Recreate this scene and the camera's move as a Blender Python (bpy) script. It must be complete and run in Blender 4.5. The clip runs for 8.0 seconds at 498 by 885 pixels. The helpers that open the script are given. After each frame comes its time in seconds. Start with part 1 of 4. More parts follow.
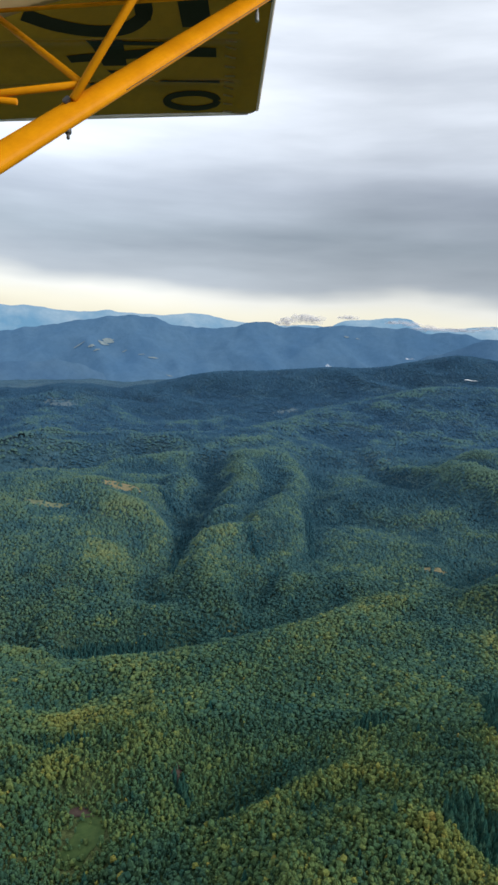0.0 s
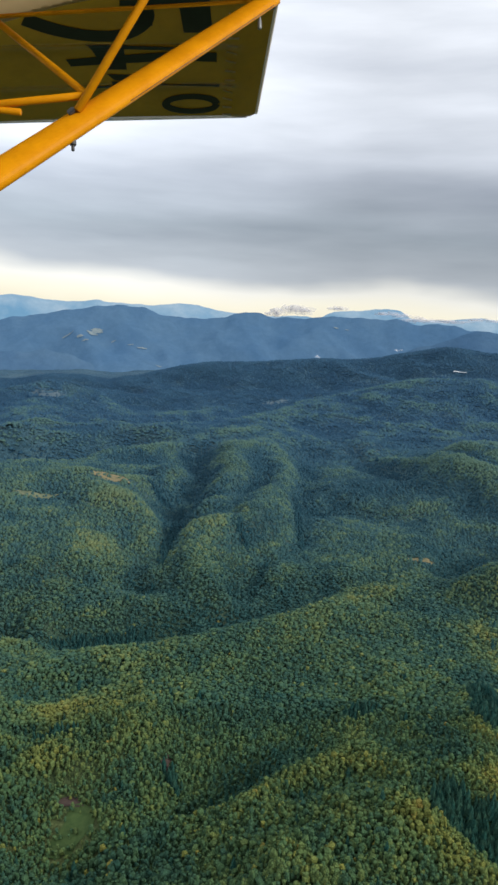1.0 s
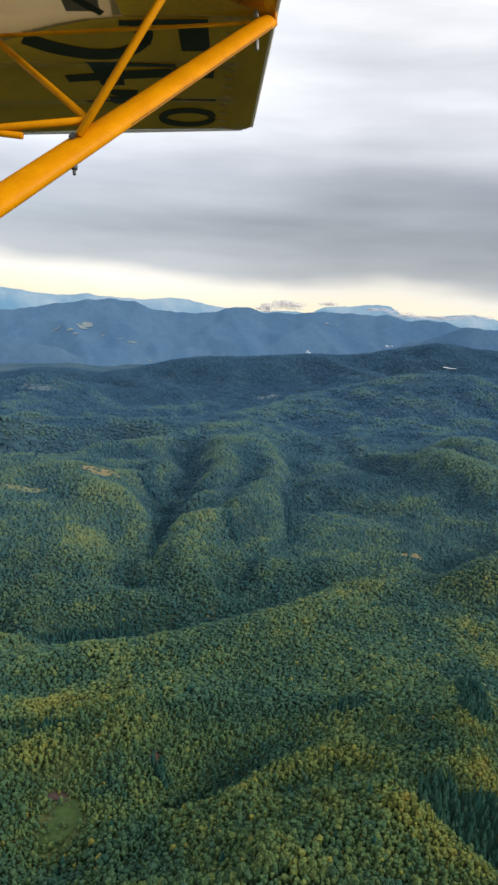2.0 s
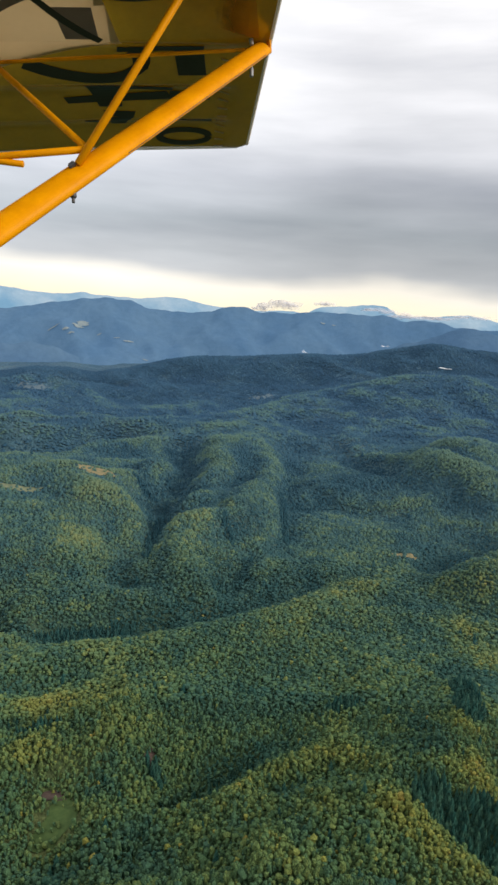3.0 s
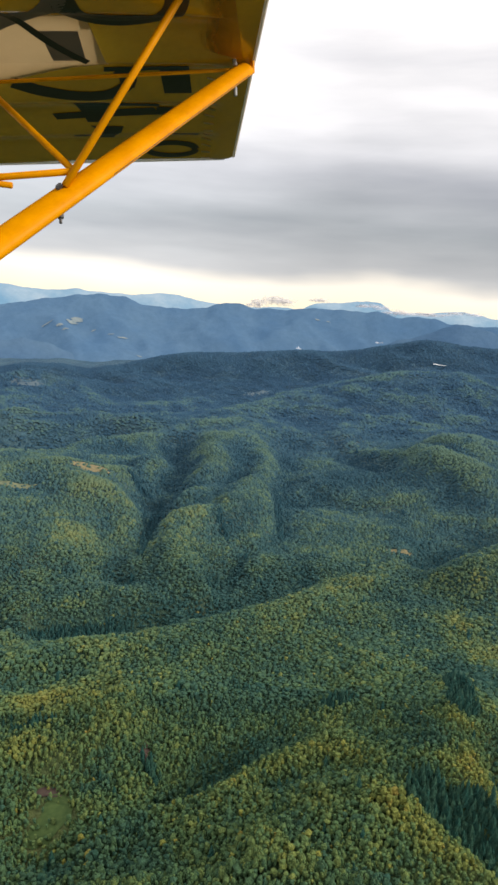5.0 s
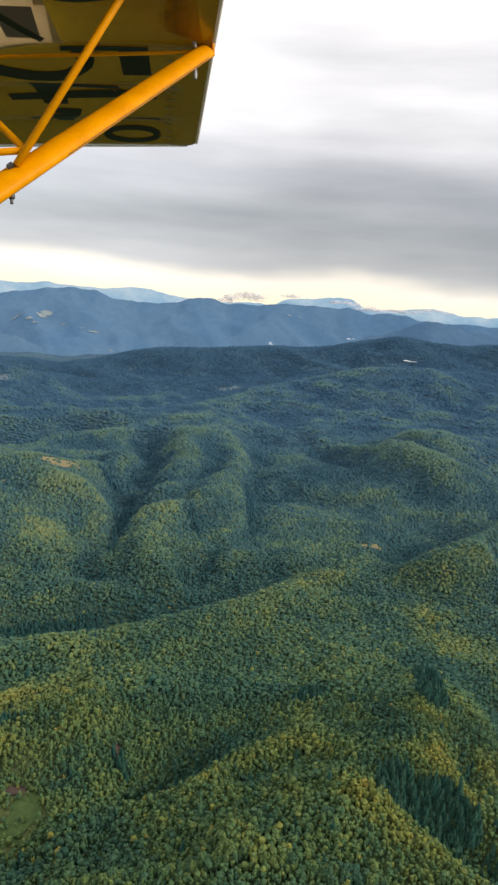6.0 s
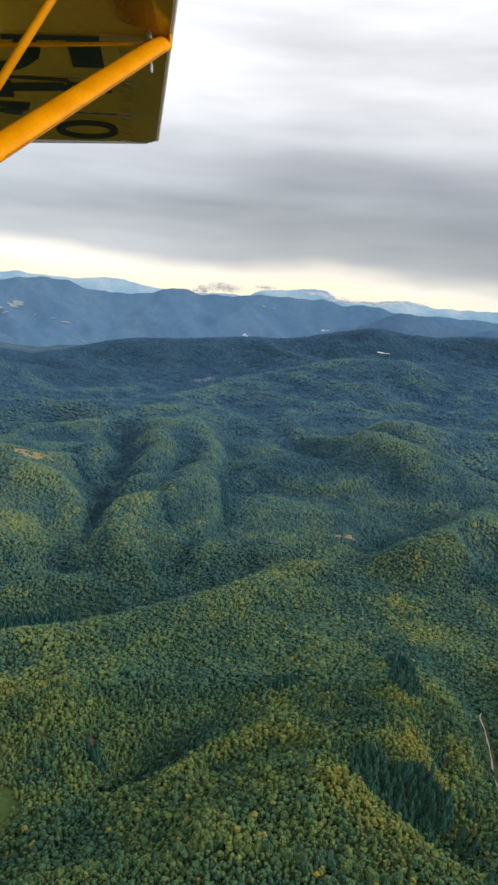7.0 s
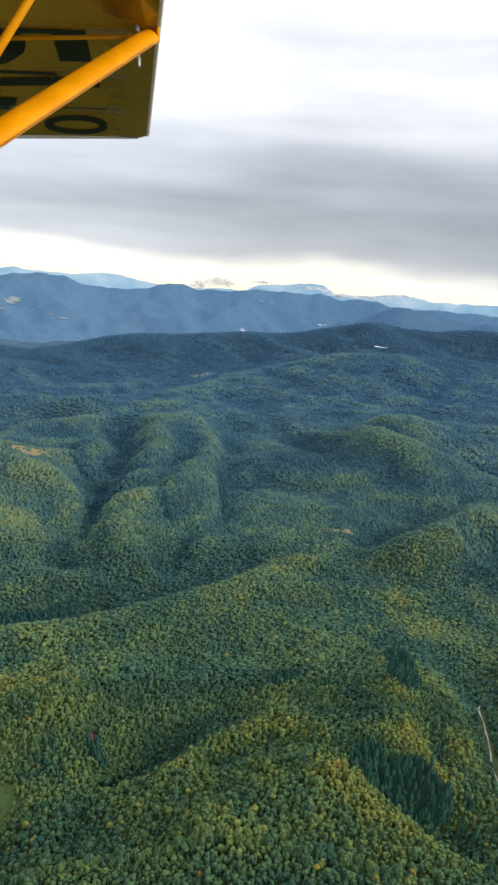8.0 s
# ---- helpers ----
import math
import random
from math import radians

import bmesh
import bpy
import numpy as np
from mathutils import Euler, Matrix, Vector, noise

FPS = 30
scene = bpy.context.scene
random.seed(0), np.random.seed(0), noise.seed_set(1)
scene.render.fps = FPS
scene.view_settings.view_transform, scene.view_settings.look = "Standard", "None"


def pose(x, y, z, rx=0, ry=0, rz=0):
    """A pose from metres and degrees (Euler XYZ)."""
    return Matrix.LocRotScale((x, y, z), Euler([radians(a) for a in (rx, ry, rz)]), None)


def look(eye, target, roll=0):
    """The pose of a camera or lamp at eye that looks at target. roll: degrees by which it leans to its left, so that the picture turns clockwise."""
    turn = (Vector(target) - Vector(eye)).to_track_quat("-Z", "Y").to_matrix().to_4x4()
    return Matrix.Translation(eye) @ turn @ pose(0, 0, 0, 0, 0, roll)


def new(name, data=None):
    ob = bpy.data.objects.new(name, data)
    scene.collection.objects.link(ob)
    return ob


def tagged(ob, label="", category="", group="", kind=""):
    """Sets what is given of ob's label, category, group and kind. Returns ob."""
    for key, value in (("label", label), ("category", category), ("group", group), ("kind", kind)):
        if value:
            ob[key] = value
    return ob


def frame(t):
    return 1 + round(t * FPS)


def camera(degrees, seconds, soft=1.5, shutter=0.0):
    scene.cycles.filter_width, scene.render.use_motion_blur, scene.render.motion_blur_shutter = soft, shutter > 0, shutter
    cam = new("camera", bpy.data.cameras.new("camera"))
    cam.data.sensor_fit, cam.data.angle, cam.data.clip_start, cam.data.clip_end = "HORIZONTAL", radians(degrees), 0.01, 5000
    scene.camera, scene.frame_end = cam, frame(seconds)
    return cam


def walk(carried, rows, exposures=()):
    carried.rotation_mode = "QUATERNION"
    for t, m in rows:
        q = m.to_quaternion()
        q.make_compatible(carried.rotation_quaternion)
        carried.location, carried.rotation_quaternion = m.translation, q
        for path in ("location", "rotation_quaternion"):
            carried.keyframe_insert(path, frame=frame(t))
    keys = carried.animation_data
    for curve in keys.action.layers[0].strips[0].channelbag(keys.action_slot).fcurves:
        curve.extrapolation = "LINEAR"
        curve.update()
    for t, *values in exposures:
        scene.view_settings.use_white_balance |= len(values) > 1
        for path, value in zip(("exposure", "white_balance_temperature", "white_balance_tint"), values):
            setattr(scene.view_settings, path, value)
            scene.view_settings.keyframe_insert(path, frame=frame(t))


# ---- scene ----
# ---------------------------------------------------------------- camera
cam = camera(40, 8.0, soft=2.7)
walk(cam, [
    (0.0, pose(0.087, 0.104, 449.658, 81.366, -2.223, 2.813)),
    (0.5, pose(0.059, 0.103, 449.698, 80.986, -2.409, 2.413)),
    (1.0, pose(0.028, 0.098, 449.737, 80.638, -2.440, 1.953)),
    (1.5, pose(0.011, 0.079, 449.790, 80.352, -2.680, 1.541)),
    (2.0, pose(-0.000, 0.053, 449.836, 80.251, -2.836, 1.189)),
    (3.5, pose(0.021, -0.061, 449.979, 80.214, -3.136, 0.825)),
    (4.0, pose(0.042, -0.099, 450.015, 80.112, -3.145, 0.917)),
    (5.5, pose(0.068, -0.096, 449.997, 79.873, -3.280, -0.489)),
    (6.0, pose(0.114, -0.066, 449.977, 79.706, -3.623, -1.886)),
    (6.5, pose(0.147, 0.115, 450.046, 79.405, -3.743, -3.196)),
    (7.0, pose(0.173, 0.189, 450.090, 79.124, -3.910, -4.001)),
    (7.5, pose(0.188, 0.224, 450.101, 78.843, -3.817, -4.270)),
    (8.0, pose(0.201, 0.231, 450.104, 78.724, -3.587, -4.239)),
], exposures=[(0.0, 0.0, 5950, 8), (2.0, 0.12, 6350, 10), (4.0, 0.25, 6650, 11), (5.5, 0.33, 6750, 12), (7.0, 0.20, 6500, 10), (8.0, 0.40, 6350, 10)])

# ---------------------------------------------------------------- world, sun
SUN_AZ, SUN_EL = radians(110), radians(24)


def link(tree, a, b):
    tree.links.new(a, b)


def node(tree, kind, **inputs):
    n = tree.nodes.new(kind)
    for key, value in inputs.items():
        n.inputs[key.replace("_", " ")].default_value = value
    return n


def ramp(tree, stops, source=None, interpolation="LINEAR"):
    n = tree.nodes.new("ShaderNodeValToRGB")
    n.color_ramp.interpolation = interpolation
    els = n.color_ramp.elements
    while len(els) < len(stops):
        els.new(0.5)
    for el, (pos, col) in zip(els, stops):
        el.position, el.color = pos, (*col, 1)
    if source is not None:
        link(tree, source, n.inputs[0])
    return n


def maths(tree, op, a, b=None):
    n = tree.nodes.new("ShaderNodeMath")
    n.operation = op
    for i, v in enumerate((a, b)):
        if v is None:
            continue
        if isinstance(v, (int, float)):
            n.inputs[i].default_value = v
        else:
            link(tree, v, n.inputs[i])
    return n.outputs[0]


def mix_rgb(tree, fac, a, b, blend="MIX"):
    n = tree.nodes.new("ShaderNodeMixRGB")
    n.blend_type = blend
    for i, v in enumerate((fac, a, b)):
        if isinstance(v, (int, float)):
            n.inputs[i].default_value = v
        elif isinstance(v, tuple):
            n.inputs[i].default_value = (*v, 1)
        else:
            link(tree, v, n.inputs[i])
    return n.outputs[0]


def make_world():
    w = bpy.data.worlds.new("overcast_sky")
    scene.world = w
    w.use_nodes = True
    t = w.node_tree
    t.nodes.clear()
    coord = t.nodes.new("ShaderNodeTexCoord")
    sep = t.nodes.new("ShaderNodeSeparateXYZ")
    link(t, coord.outputs["Generated"], sep.inputs[0])
    # streaks: long along the horizon, thin in height
    m1 = t.nodes.new("ShaderNodeMapping")
    m1.inputs["Scale"].default_value = (2.6, 1.8, 17)
    m1.inputs["Rotation"].default_value = (0, radians(1.5), 0)
    link(t, coord.outputs["Generated"], m1.inputs[0])
    n1 = node(t, "ShaderNodeTexNoise", Scale=1.0, Detail=5.0, Roughness=0.5)
    link(t, m1.outputs[0], n1.inputs["Vector"])
    m2 = t.nodes.new("ShaderNodeMapping")
    m2.inputs["Scale"].default_value = (1.6, 1.6, 5)
    m2.inputs["Location"].default_value = (3.1, 0.4, 0.7)
    link(t, coord.outputs["Generated"], m2.inputs[0])
    n2 = node(t, "ShaderNodeTexNoise", Scale=1.3, Detail=4.0, Roughness=0.45)
    link(t, m2.outputs[0], n2.inputs["Vector"])
    wob = maths(t, "MULTIPLY", maths(t, "SUBTRACT", n2.outputs[0], 0.5), 0.13)
    lean = maths(t, "MULTIPLY", sep.outputs[0], 0.035)
    h = maths(t, "ADD", maths(t, "ADD", sep.outputs[2], wob), lean)
    base = ramp(t, [(0.0, (1.0, 0.85, 0.58)), (0.044, (1.0, 0.91, 0.71)), (0.062, (0.90, 0.85, 0.75)), (0.084, (0.45, 0.465, 0.485)),
                    (0.14, (0.33, 0.357, 0.385)), (0.20, (0.47, 0.49, 0.53)), (0.27, (0.70, 0.71, 0.74)),
                    (0.36, (0.87, 0.87, 0.89)), (0.50, (0.93, 0.93, 0.94)), (1.0, (1.0, 1.02, 1.05))], h)
    streak = ramp(t, [(0.30, (0.80, 0.81, 0.83)), (0.5, (1.0, 1.0, 1.0)), (0.72, (1.24, 1.23, 1.22))], n1.outputs[0])
    # streaks only in the cloud deck, not in the clear strip over the hills
    deck = t.nodes.new("ShaderNodeMapRange")
    deck.inputs["From Min"].default_value, deck.inputs["From Max"].default_value = 0.03, 0.11
    link(t, h, deck.inputs[0])
    cloud = mix_rgb(t, deck.outputs[0], base.outputs[0], mix_rgb(t, 1.0, base.outputs[0], streak.outputs[0], "MULTIPLY"))
    # the deck thins out towards the west
    thin = t.nodes.new("ShaderNodeMapRange")
    thin.inputs["From Min"].default_value, thin.inputs["From Max"].default_value = 0.12, -0.34
    thin.inputs["To Min"].default_value, thin.inputs["To Max"].default_value = 1.0, 1.5
    link(t, sep.outputs[0], thin.inputs[0])
    lift = t.nodes.new("ShaderNodeCombineXYZ")
    for i in range(3):
        link(t, thin.outputs[0], lift.inputs[i])
    cloud = mix_rgb(t, deck.outputs[0], cloud, mix_rgb(t, 1.0, cloud, lift.outputs[0], "MULTIPLY"))
    sky = t.nodes.new("ShaderNodeTexSky")
    sky.sky_type, sky.sun_disc = "NISHITA", False
    sky.sun_elevation, sky.sun_rotation = SUN_EL, SUN_AZ
    dim = mix_rgb(t, 1.0, sky.outputs[0], (0.1, 0.1, 0.1), "MULTIPLY")
    both = mix_rgb(t, 0.93, dim, cloud)
    bg = node(t, "ShaderNodeBackground", Strength=1.0)
    link(t, both, bg.inputs[0])
    out = t.nodes.new("ShaderNodeOutputWorld")
    link(t, bg.outputs[0], out.inputs[0])


make_world()
sun_data = bpy.data.lights.new("sun", "SUN")
sun_data.energy, sun_data.angle, sun_data.color = 3.0, radians(18), (1.0, 0.94, 0.83)
sun = new("sun", sun_data)
sun_from = Vector((math.sin(SUN_AZ) * math.cos(SUN_EL), math.cos(SUN_AZ) * math.cos(SUN_EL), math.sin(SUN_EL)))
sun.matrix_world = look(sun_from * 900 + Vector((0, 0, 450)), (0, 0, 450))


# ---------------------------------------------------------------- materials
def material(name, rough=0.8, metal=0.0, spec=0.5):
    m = bpy.data.materials.new(name)
    m.use_nodes = True
    t = m.node_tree
    p = t.nodes["Principled BSDF"]
    p.inputs["Roughness"].default_value = rough
    p.inputs["Metallic"].default_value = metal
    p.inputs["Specular IOR Level"].default_value = spec
    return m, t, p


def noise_at(t, scale, detail=4.0, rough=0.55, vec=None, stretch=None):
    geo = t.nodes.new("ShaderNodeNewGeometry") if vec is None else None
    src = geo.outputs["Position"] if vec is None else vec
    if stretch:
        mp = t.nodes.new("ShaderNodeMapping")
        mp.inputs["Scale"].default_value = stretch
        link(t, src, mp.inputs[0])
        src = mp.outputs[0]
    n = node(t, "ShaderNodeTexNoise", Scale=scale, Detail=detail, Roughness=rough)
    link(t, src, n.inputs["Vector"])
    return n.outputs[0]


def bump(t, p, height, strength, distance):
    b = node(t, "ShaderNodeBump", Strength=strength, Distance=distance)
    link(t, height, b.inputs["Height"])
    link(t, b.outputs[0], p.inputs["Normal"])


def make_foliage(name, lo, hi, relief):
    """Leaf canopy: species and painted gully shade by the tint attribute, distance haze in the cool one; lo and hi
    bound the clump contrast.
    """
    m, t, p = material(name, 0.8, spec=0.1)
    tint = t.nodes.new("ShaderNodeAttribute")
    tint.attribute_name = "tint"
    cool = t.nodes.new("ShaderNodeAttribute")
    cool.attribute_name = "cool"
    geo = t.nodes.new("ShaderNodeNewGeometry")
    isl = maths(t, "MULTIPLY", maths(t, "SUBTRACT", geo.outputs["Random Per Island"], 0.5), 0.16 * relief)
    fac = maths(t, "ADD", tint.outputs["Fac"], isl)
    warm = ramp(t, [(0.0, (0.012, 0.051, 0.037)), (0.22, (0.031, 0.072, 0.041)), (0.45, (0.053, 0.099, 0.037)), (0.65, (0.100, 0.134, 0.037)),
                    (0.85, (0.150, 0.156, 0.032)), (1.0, (0.19, 0.125, 0.030))], fac)
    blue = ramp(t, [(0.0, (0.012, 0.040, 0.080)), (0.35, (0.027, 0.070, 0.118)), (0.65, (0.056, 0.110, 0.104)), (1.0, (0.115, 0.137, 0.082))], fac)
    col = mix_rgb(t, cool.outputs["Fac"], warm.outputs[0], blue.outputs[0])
    grain = ramp(t, [(0.32, (lo, lo, lo + 0.02)), (0.68, (hi, hi, hi - 0.05))], noise_at(t, 1.15, 3.0, 0.6))
    col = mix_rgb(t, 1.0, col, grain.outputs[0], "MULTIPLY")
    link(t, col, p.inputs["Base Color"])
    bump(t, p, noise_at(t, 1.1, 3.0, 0.7), relief, 1.4 * relief)
    return m


def make_ground():
    m, t, p = material("woodland_floor", 0.9, spec=0.15)
    cool = t.nodes.new("ShaderNodeAttribute")
    cool.attribute_name = "cool"
    big = noise_at(t, 0.006, 5.0)
    fine = noise_at(t, 0.11, 6.0, 0.7)
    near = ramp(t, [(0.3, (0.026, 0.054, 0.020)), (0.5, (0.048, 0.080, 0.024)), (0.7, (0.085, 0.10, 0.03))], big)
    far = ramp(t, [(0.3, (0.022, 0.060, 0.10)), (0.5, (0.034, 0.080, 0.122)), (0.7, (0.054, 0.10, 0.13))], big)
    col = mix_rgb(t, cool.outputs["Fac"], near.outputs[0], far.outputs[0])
    col = mix_rgb(t, 1.0, col, ramp(t, [(0.3, (0.5, 0.5, 0.5)), (0.7, (1.5, 1.5, 1.5))], fine).outputs[0], "MULTIPLY")
    link(t, col, p.inputs["Base Color"])
    bump(t, p, fine, 1.0, 6.0)
    return m


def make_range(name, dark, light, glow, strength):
    """Far mountains, a backdrop: the haze of much air is put into blue colour and a little glow."""
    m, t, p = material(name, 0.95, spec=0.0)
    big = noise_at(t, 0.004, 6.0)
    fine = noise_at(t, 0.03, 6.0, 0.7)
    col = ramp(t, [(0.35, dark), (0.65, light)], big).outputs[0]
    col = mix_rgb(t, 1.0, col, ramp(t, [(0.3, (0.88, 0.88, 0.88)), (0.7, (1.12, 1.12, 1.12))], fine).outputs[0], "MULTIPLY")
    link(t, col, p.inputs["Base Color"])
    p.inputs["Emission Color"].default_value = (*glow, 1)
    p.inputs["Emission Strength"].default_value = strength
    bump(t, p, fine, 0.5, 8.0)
    return m


def make_plain(name, lo, hi, scale, rough=0.9, bump_d=0.2):
    m, t, p = material(name, rough, spec=0.2)
    n = noise_at(t, scale, 6.0, 0.65)
    link(t, ramp(t, [(0.3, lo), (0.7, hi)], n).outputs[0], p.inputs["Base Color"])
    bump(t, p, n, 0.6, bump_d)
    return m


def make_fabric():
    m, t, p = material("doped_fabric", 0.18, spec=0.9)
    a = noise_at(t, 1.6, 3.0)
    b = noise_at(t, 22.0, 5.0, 0.7)
    col = ramp(t, [(0.35, (0.33, 0.205, 0.008)), (0.65, (0.43, 0.275, 0.013))], a).outputs[0]
    col = mix_rgb(t, 1.0, col, ramp(t, [(0.3, (0.9, 0.9, 0.9)), (0.7, (1.06, 1.06, 1.06))], b).outputs[0], "MULTIPLY")
    link(t, col, p.inputs["Base Color"])
    bump(t, p, b, 0.12, 0.002)
    # daylight comes through the thin cloth
    glow = t.nodes.new("ShaderNodeBsdfTranslucent")
    link(t, mix_rgb(t, 1.0, col, (1.7, 1.6, 1.6), "MULTIPLY"), glow.inputs[0])
    mixed = node(t, "ShaderNodeMixShader", Fac=0.17)
    link(t, p.outputs[0], mixed.inputs[1])
    link(t, glow.outputs[0], mixed.inputs[2])
    link(t, mixed.outputs[0], t.nodes["Material Output"].inputs[0])
    return m


def make_paint(name, lo, hi, rough=0.3, spec=0.5):
    m, t, p = material(name, rough, spec=spec)
    a = noise_at(t, 9.0, 5.0, 0.65)
    link(t, ramp(t, [(0.3, lo), (0.7, hi)], a).outputs[0], p.inputs["Base Color"])
    link(t, ramp(t, [(0.3, (rough - 0.03,) * 3), (0.7, (rough + 0.05,) * 3)], noise_at(t, 40.0, 4.0)).outputs[0], p.inputs["Roughness"])
    return m


FOLIAGE, GROUND = make_foliage("foliage", 0.55, 1.45, 0.8), make_ground()
HILL_FOLIAGE, FAR_FOLIAGE = make_foliage("hill_foliage", 0.55, 1.5, 0.7), make_foliage("far_foliage", 0.9, 1.1, 0.12)
BARK = make_plain("bark", (0.10, 0.08, 0.06), (0.25, 0.22, 0.18), 3.0)
GRASS = make_plain("meadow_grass", (0.026, 0.052, 0.014), (0.052, 0.080, 0.022), 0.25)
PALE_GRASS = make_plain("pale_grass", (0.075, 0.095, 0.060), (0.14, 0.15, 0.09), 0.08)
SOIL = make_plain("red_brown_soil", (0.036, 0.026, 0.022), (0.066, 0.044, 0.034), 0.35)
DRY = make_plain("dry_ochre_grass", (0.075, 0.085, 0.045), (0.23, 0.175, 0.095), 0.16)
PALE = make_plain("pale_gravel", (0.24, 0.23, 0.20), (0.42, 0.40, 0.36), 0.3)
SNOWY = make_plain("white_quarry_road", (0.6, 0.62, 0.64), (0.8, 0.8, 0.8), 0.05)


def make_mist(name, col):
    m, t, p = material(name, 1.0, spec=0.0)
    p.inputs["Base Color"].default_value = (*col, 1)
    link(t, ramp(t, [(0.3, (0.14, 0.14, 0.14)), (0.7, (0.42, 0.42, 0.42))], noise_at(t, 0.012, 3.0)).outputs[0], p.inputs["Alpha"])
    return m


MIST, CLOUD = make_mist("pale_mist", (0.66, 0.70, 0.76)), make_mist("grey_cloud", (0.56, 0.54, 0.57))
# distant fields, with the haze before them put into the bluish colours
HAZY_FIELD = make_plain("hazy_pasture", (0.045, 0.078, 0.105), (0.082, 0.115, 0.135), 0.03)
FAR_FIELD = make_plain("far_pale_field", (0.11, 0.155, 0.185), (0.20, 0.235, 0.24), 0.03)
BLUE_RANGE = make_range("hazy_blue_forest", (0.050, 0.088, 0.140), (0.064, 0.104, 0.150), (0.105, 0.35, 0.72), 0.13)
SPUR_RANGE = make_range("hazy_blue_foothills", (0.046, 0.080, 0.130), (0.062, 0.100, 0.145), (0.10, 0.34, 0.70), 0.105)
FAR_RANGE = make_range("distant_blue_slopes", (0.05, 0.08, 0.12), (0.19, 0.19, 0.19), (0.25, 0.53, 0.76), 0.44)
FABRIC = make_fabric()
YELLOW = make_paint("yellow_enamel", (0.56, 0.205, 0.0003), (0.74, 0.295, 0.0006), 0.45, 0.07)
BLACK = make_paint("black_lettering", (0.006, 0.006, 0.009), (0.014, 0.014, 0.018), 0.4)


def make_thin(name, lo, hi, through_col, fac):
    """Thin cloth or tape that lets some daylight through."""
    m = make_paint(name, lo, hi, 0.45)
    t = m.node_tree
    thin = node(t, "ShaderNodeBsdfTranslucent", Color=(*through_col, 1))
    mixed = node(t, "ShaderNodeMixShader", Fac=fac)
    link(t, t.nodes["Principled BSDF"].outputs[0], mixed.inputs[1])
    link(t, thin.outputs[0], mixed.inputs[2])
    link(t, mixed.outputs[0], t.nodes["Material Output"].inputs[0])
    return m


# pale reflection and rib glints of the underside, put into a cloth colour
PALE_SHEEN = make_thin("pale_sheen", (0.70, 0.58, 0.42), (0.80, 0.68, 0.52), (0.70, 0.58, 0.40), 0.65)
# black lettering greyed: the veil of light over it is in its colour
VEILED = make_thin("veiled_lettering", (0.16, 0.15, 0.16), (0.22, 0.20, 0.21), (0.42, 0.38, 0.38), 0.5)
# warm glow beside the strut fitting, painted as orange-brown cloth
WARM_GLOW = make_thin("warm_glow_fabric", (0.32, 0.150, 0.004), (0.42, 0.195, 0.008), (0.75, 0.32, 0.02), 0.16)


def fade_out(m):
    """The painted glow thins out unevenly towards its inner edge."""
    t = m.node_tree
    at = node(t, "ShaderNodeSeparateXYZ")
    link(t, t.nodes.new("ShaderNodeTexCoord").outputs["Generated"], at.inputs[0])
    across = maths(t, "ADD", at.outputs[0], maths(t, "MULTIPLY", maths(t, "SUBTRACT", noise_at(t, 7.0, 4.0), 0.5), 0.5))
    mixed = node(t, "ShaderNodeMixShader")
    link(t, ramp(t, [(0.25, (0, 0, 0)), (0.75, (1, 1, 1))], across).outputs[0], mixed.inputs[0])
    link(t, t.nodes.new("ShaderNodeBsdfTransparent").outputs[0], mixed.inputs[1])
    out = t.nodes["Material Output"].inputs[0]
    link(t, out.links[0].from_socket, mixed.inputs[2])
    link(t, mixed.outputs[0], out)


fade_out(WARM_GLOW)
EDGE = make_thin("pale_grey_tape", (0.72, 0.70, 0.66), (0.82, 0.80, 0.76), (0.85, 0.82, 0.76), 0.55)
STEEL = make_paint("dull_steel", (0.20, 0.20, 0.21), (0.35, 0.35, 0.36), 0.35)
DARK_STEEL = make_paint("dark_steel", (0.03, 0.03, 0.035), (0.07, 0.065, 0.06), 0.5)


# ---------------------------------------------------------------- terrain shape
def lattice(ix, iy, seed):
    n = (ix * 374761393 + iy * 668265263 + seed * 974634777) & 0x7FFFFFFF
    n = ((n ^ (n >> 13)) * 1274126177) & 0x7FFFFFFF
    return ((n ^ (n >> 16)) & 0xFFFF) / 65535.0


def value_noise(x, y, seed=0):
    x, y = np.asarray(x, float), np.asarray(y, float)
    ix, iy = np.floor(x).astype(np.int64), np.floor(y).astype(np.int64)
    fx, fy = x - ix, y - iy
    fx, fy = fx * fx * (3 - 2 * fx), fy * fy * (3 - 2 * fy)
    a, b = lattice(ix, iy, seed), lattice(ix + 1, iy, seed)
    c, d = lattice(ix, iy + 1, seed), lattice(ix + 1, iy + 1, seed)
    return (a + (b - a) * fx) * (1 - fy) + (c + (d - c) * fx) * fy


def fbm(x, y, octaves=4, seed=0):
    s, amp, tot = 0.0, 1.0, 0.0
    for i in range(octaves):
        s = s + amp * value_noise(x * 2 ** i, y * 2 ** i, seed + i)
        tot += amp
        amp *= 0.5
    return s / tot - 0.5


def smooth(e0, e1, v):
    k = np.clip((v - e0) / (e1 - e0), 0, 1)
    return k * k * (3 - 2 * k)


# ---------------------------------------------------------------- lie of the land
SHAPE = []


def shape_line(*points):
    """A crest, spur or stream line of the hills: x, y and height, kept as closely set posts."""
    for (x0, y0, z0), (x1, y1, z1) in zip(points, points[1:]):
        n = max(1, math.ceil(math.hypot(x1 - x0, y1 - y0) / (0.012 * math.hypot(x0, y0) + 4)))
        SHAPE.extend((x0 + (x1 - x0) * k / n, y0 + (y1 - y0) * k / n, z0 + (z1 - z0) * k / n) for k in range(n))
    SHAPE.append(points[-1])


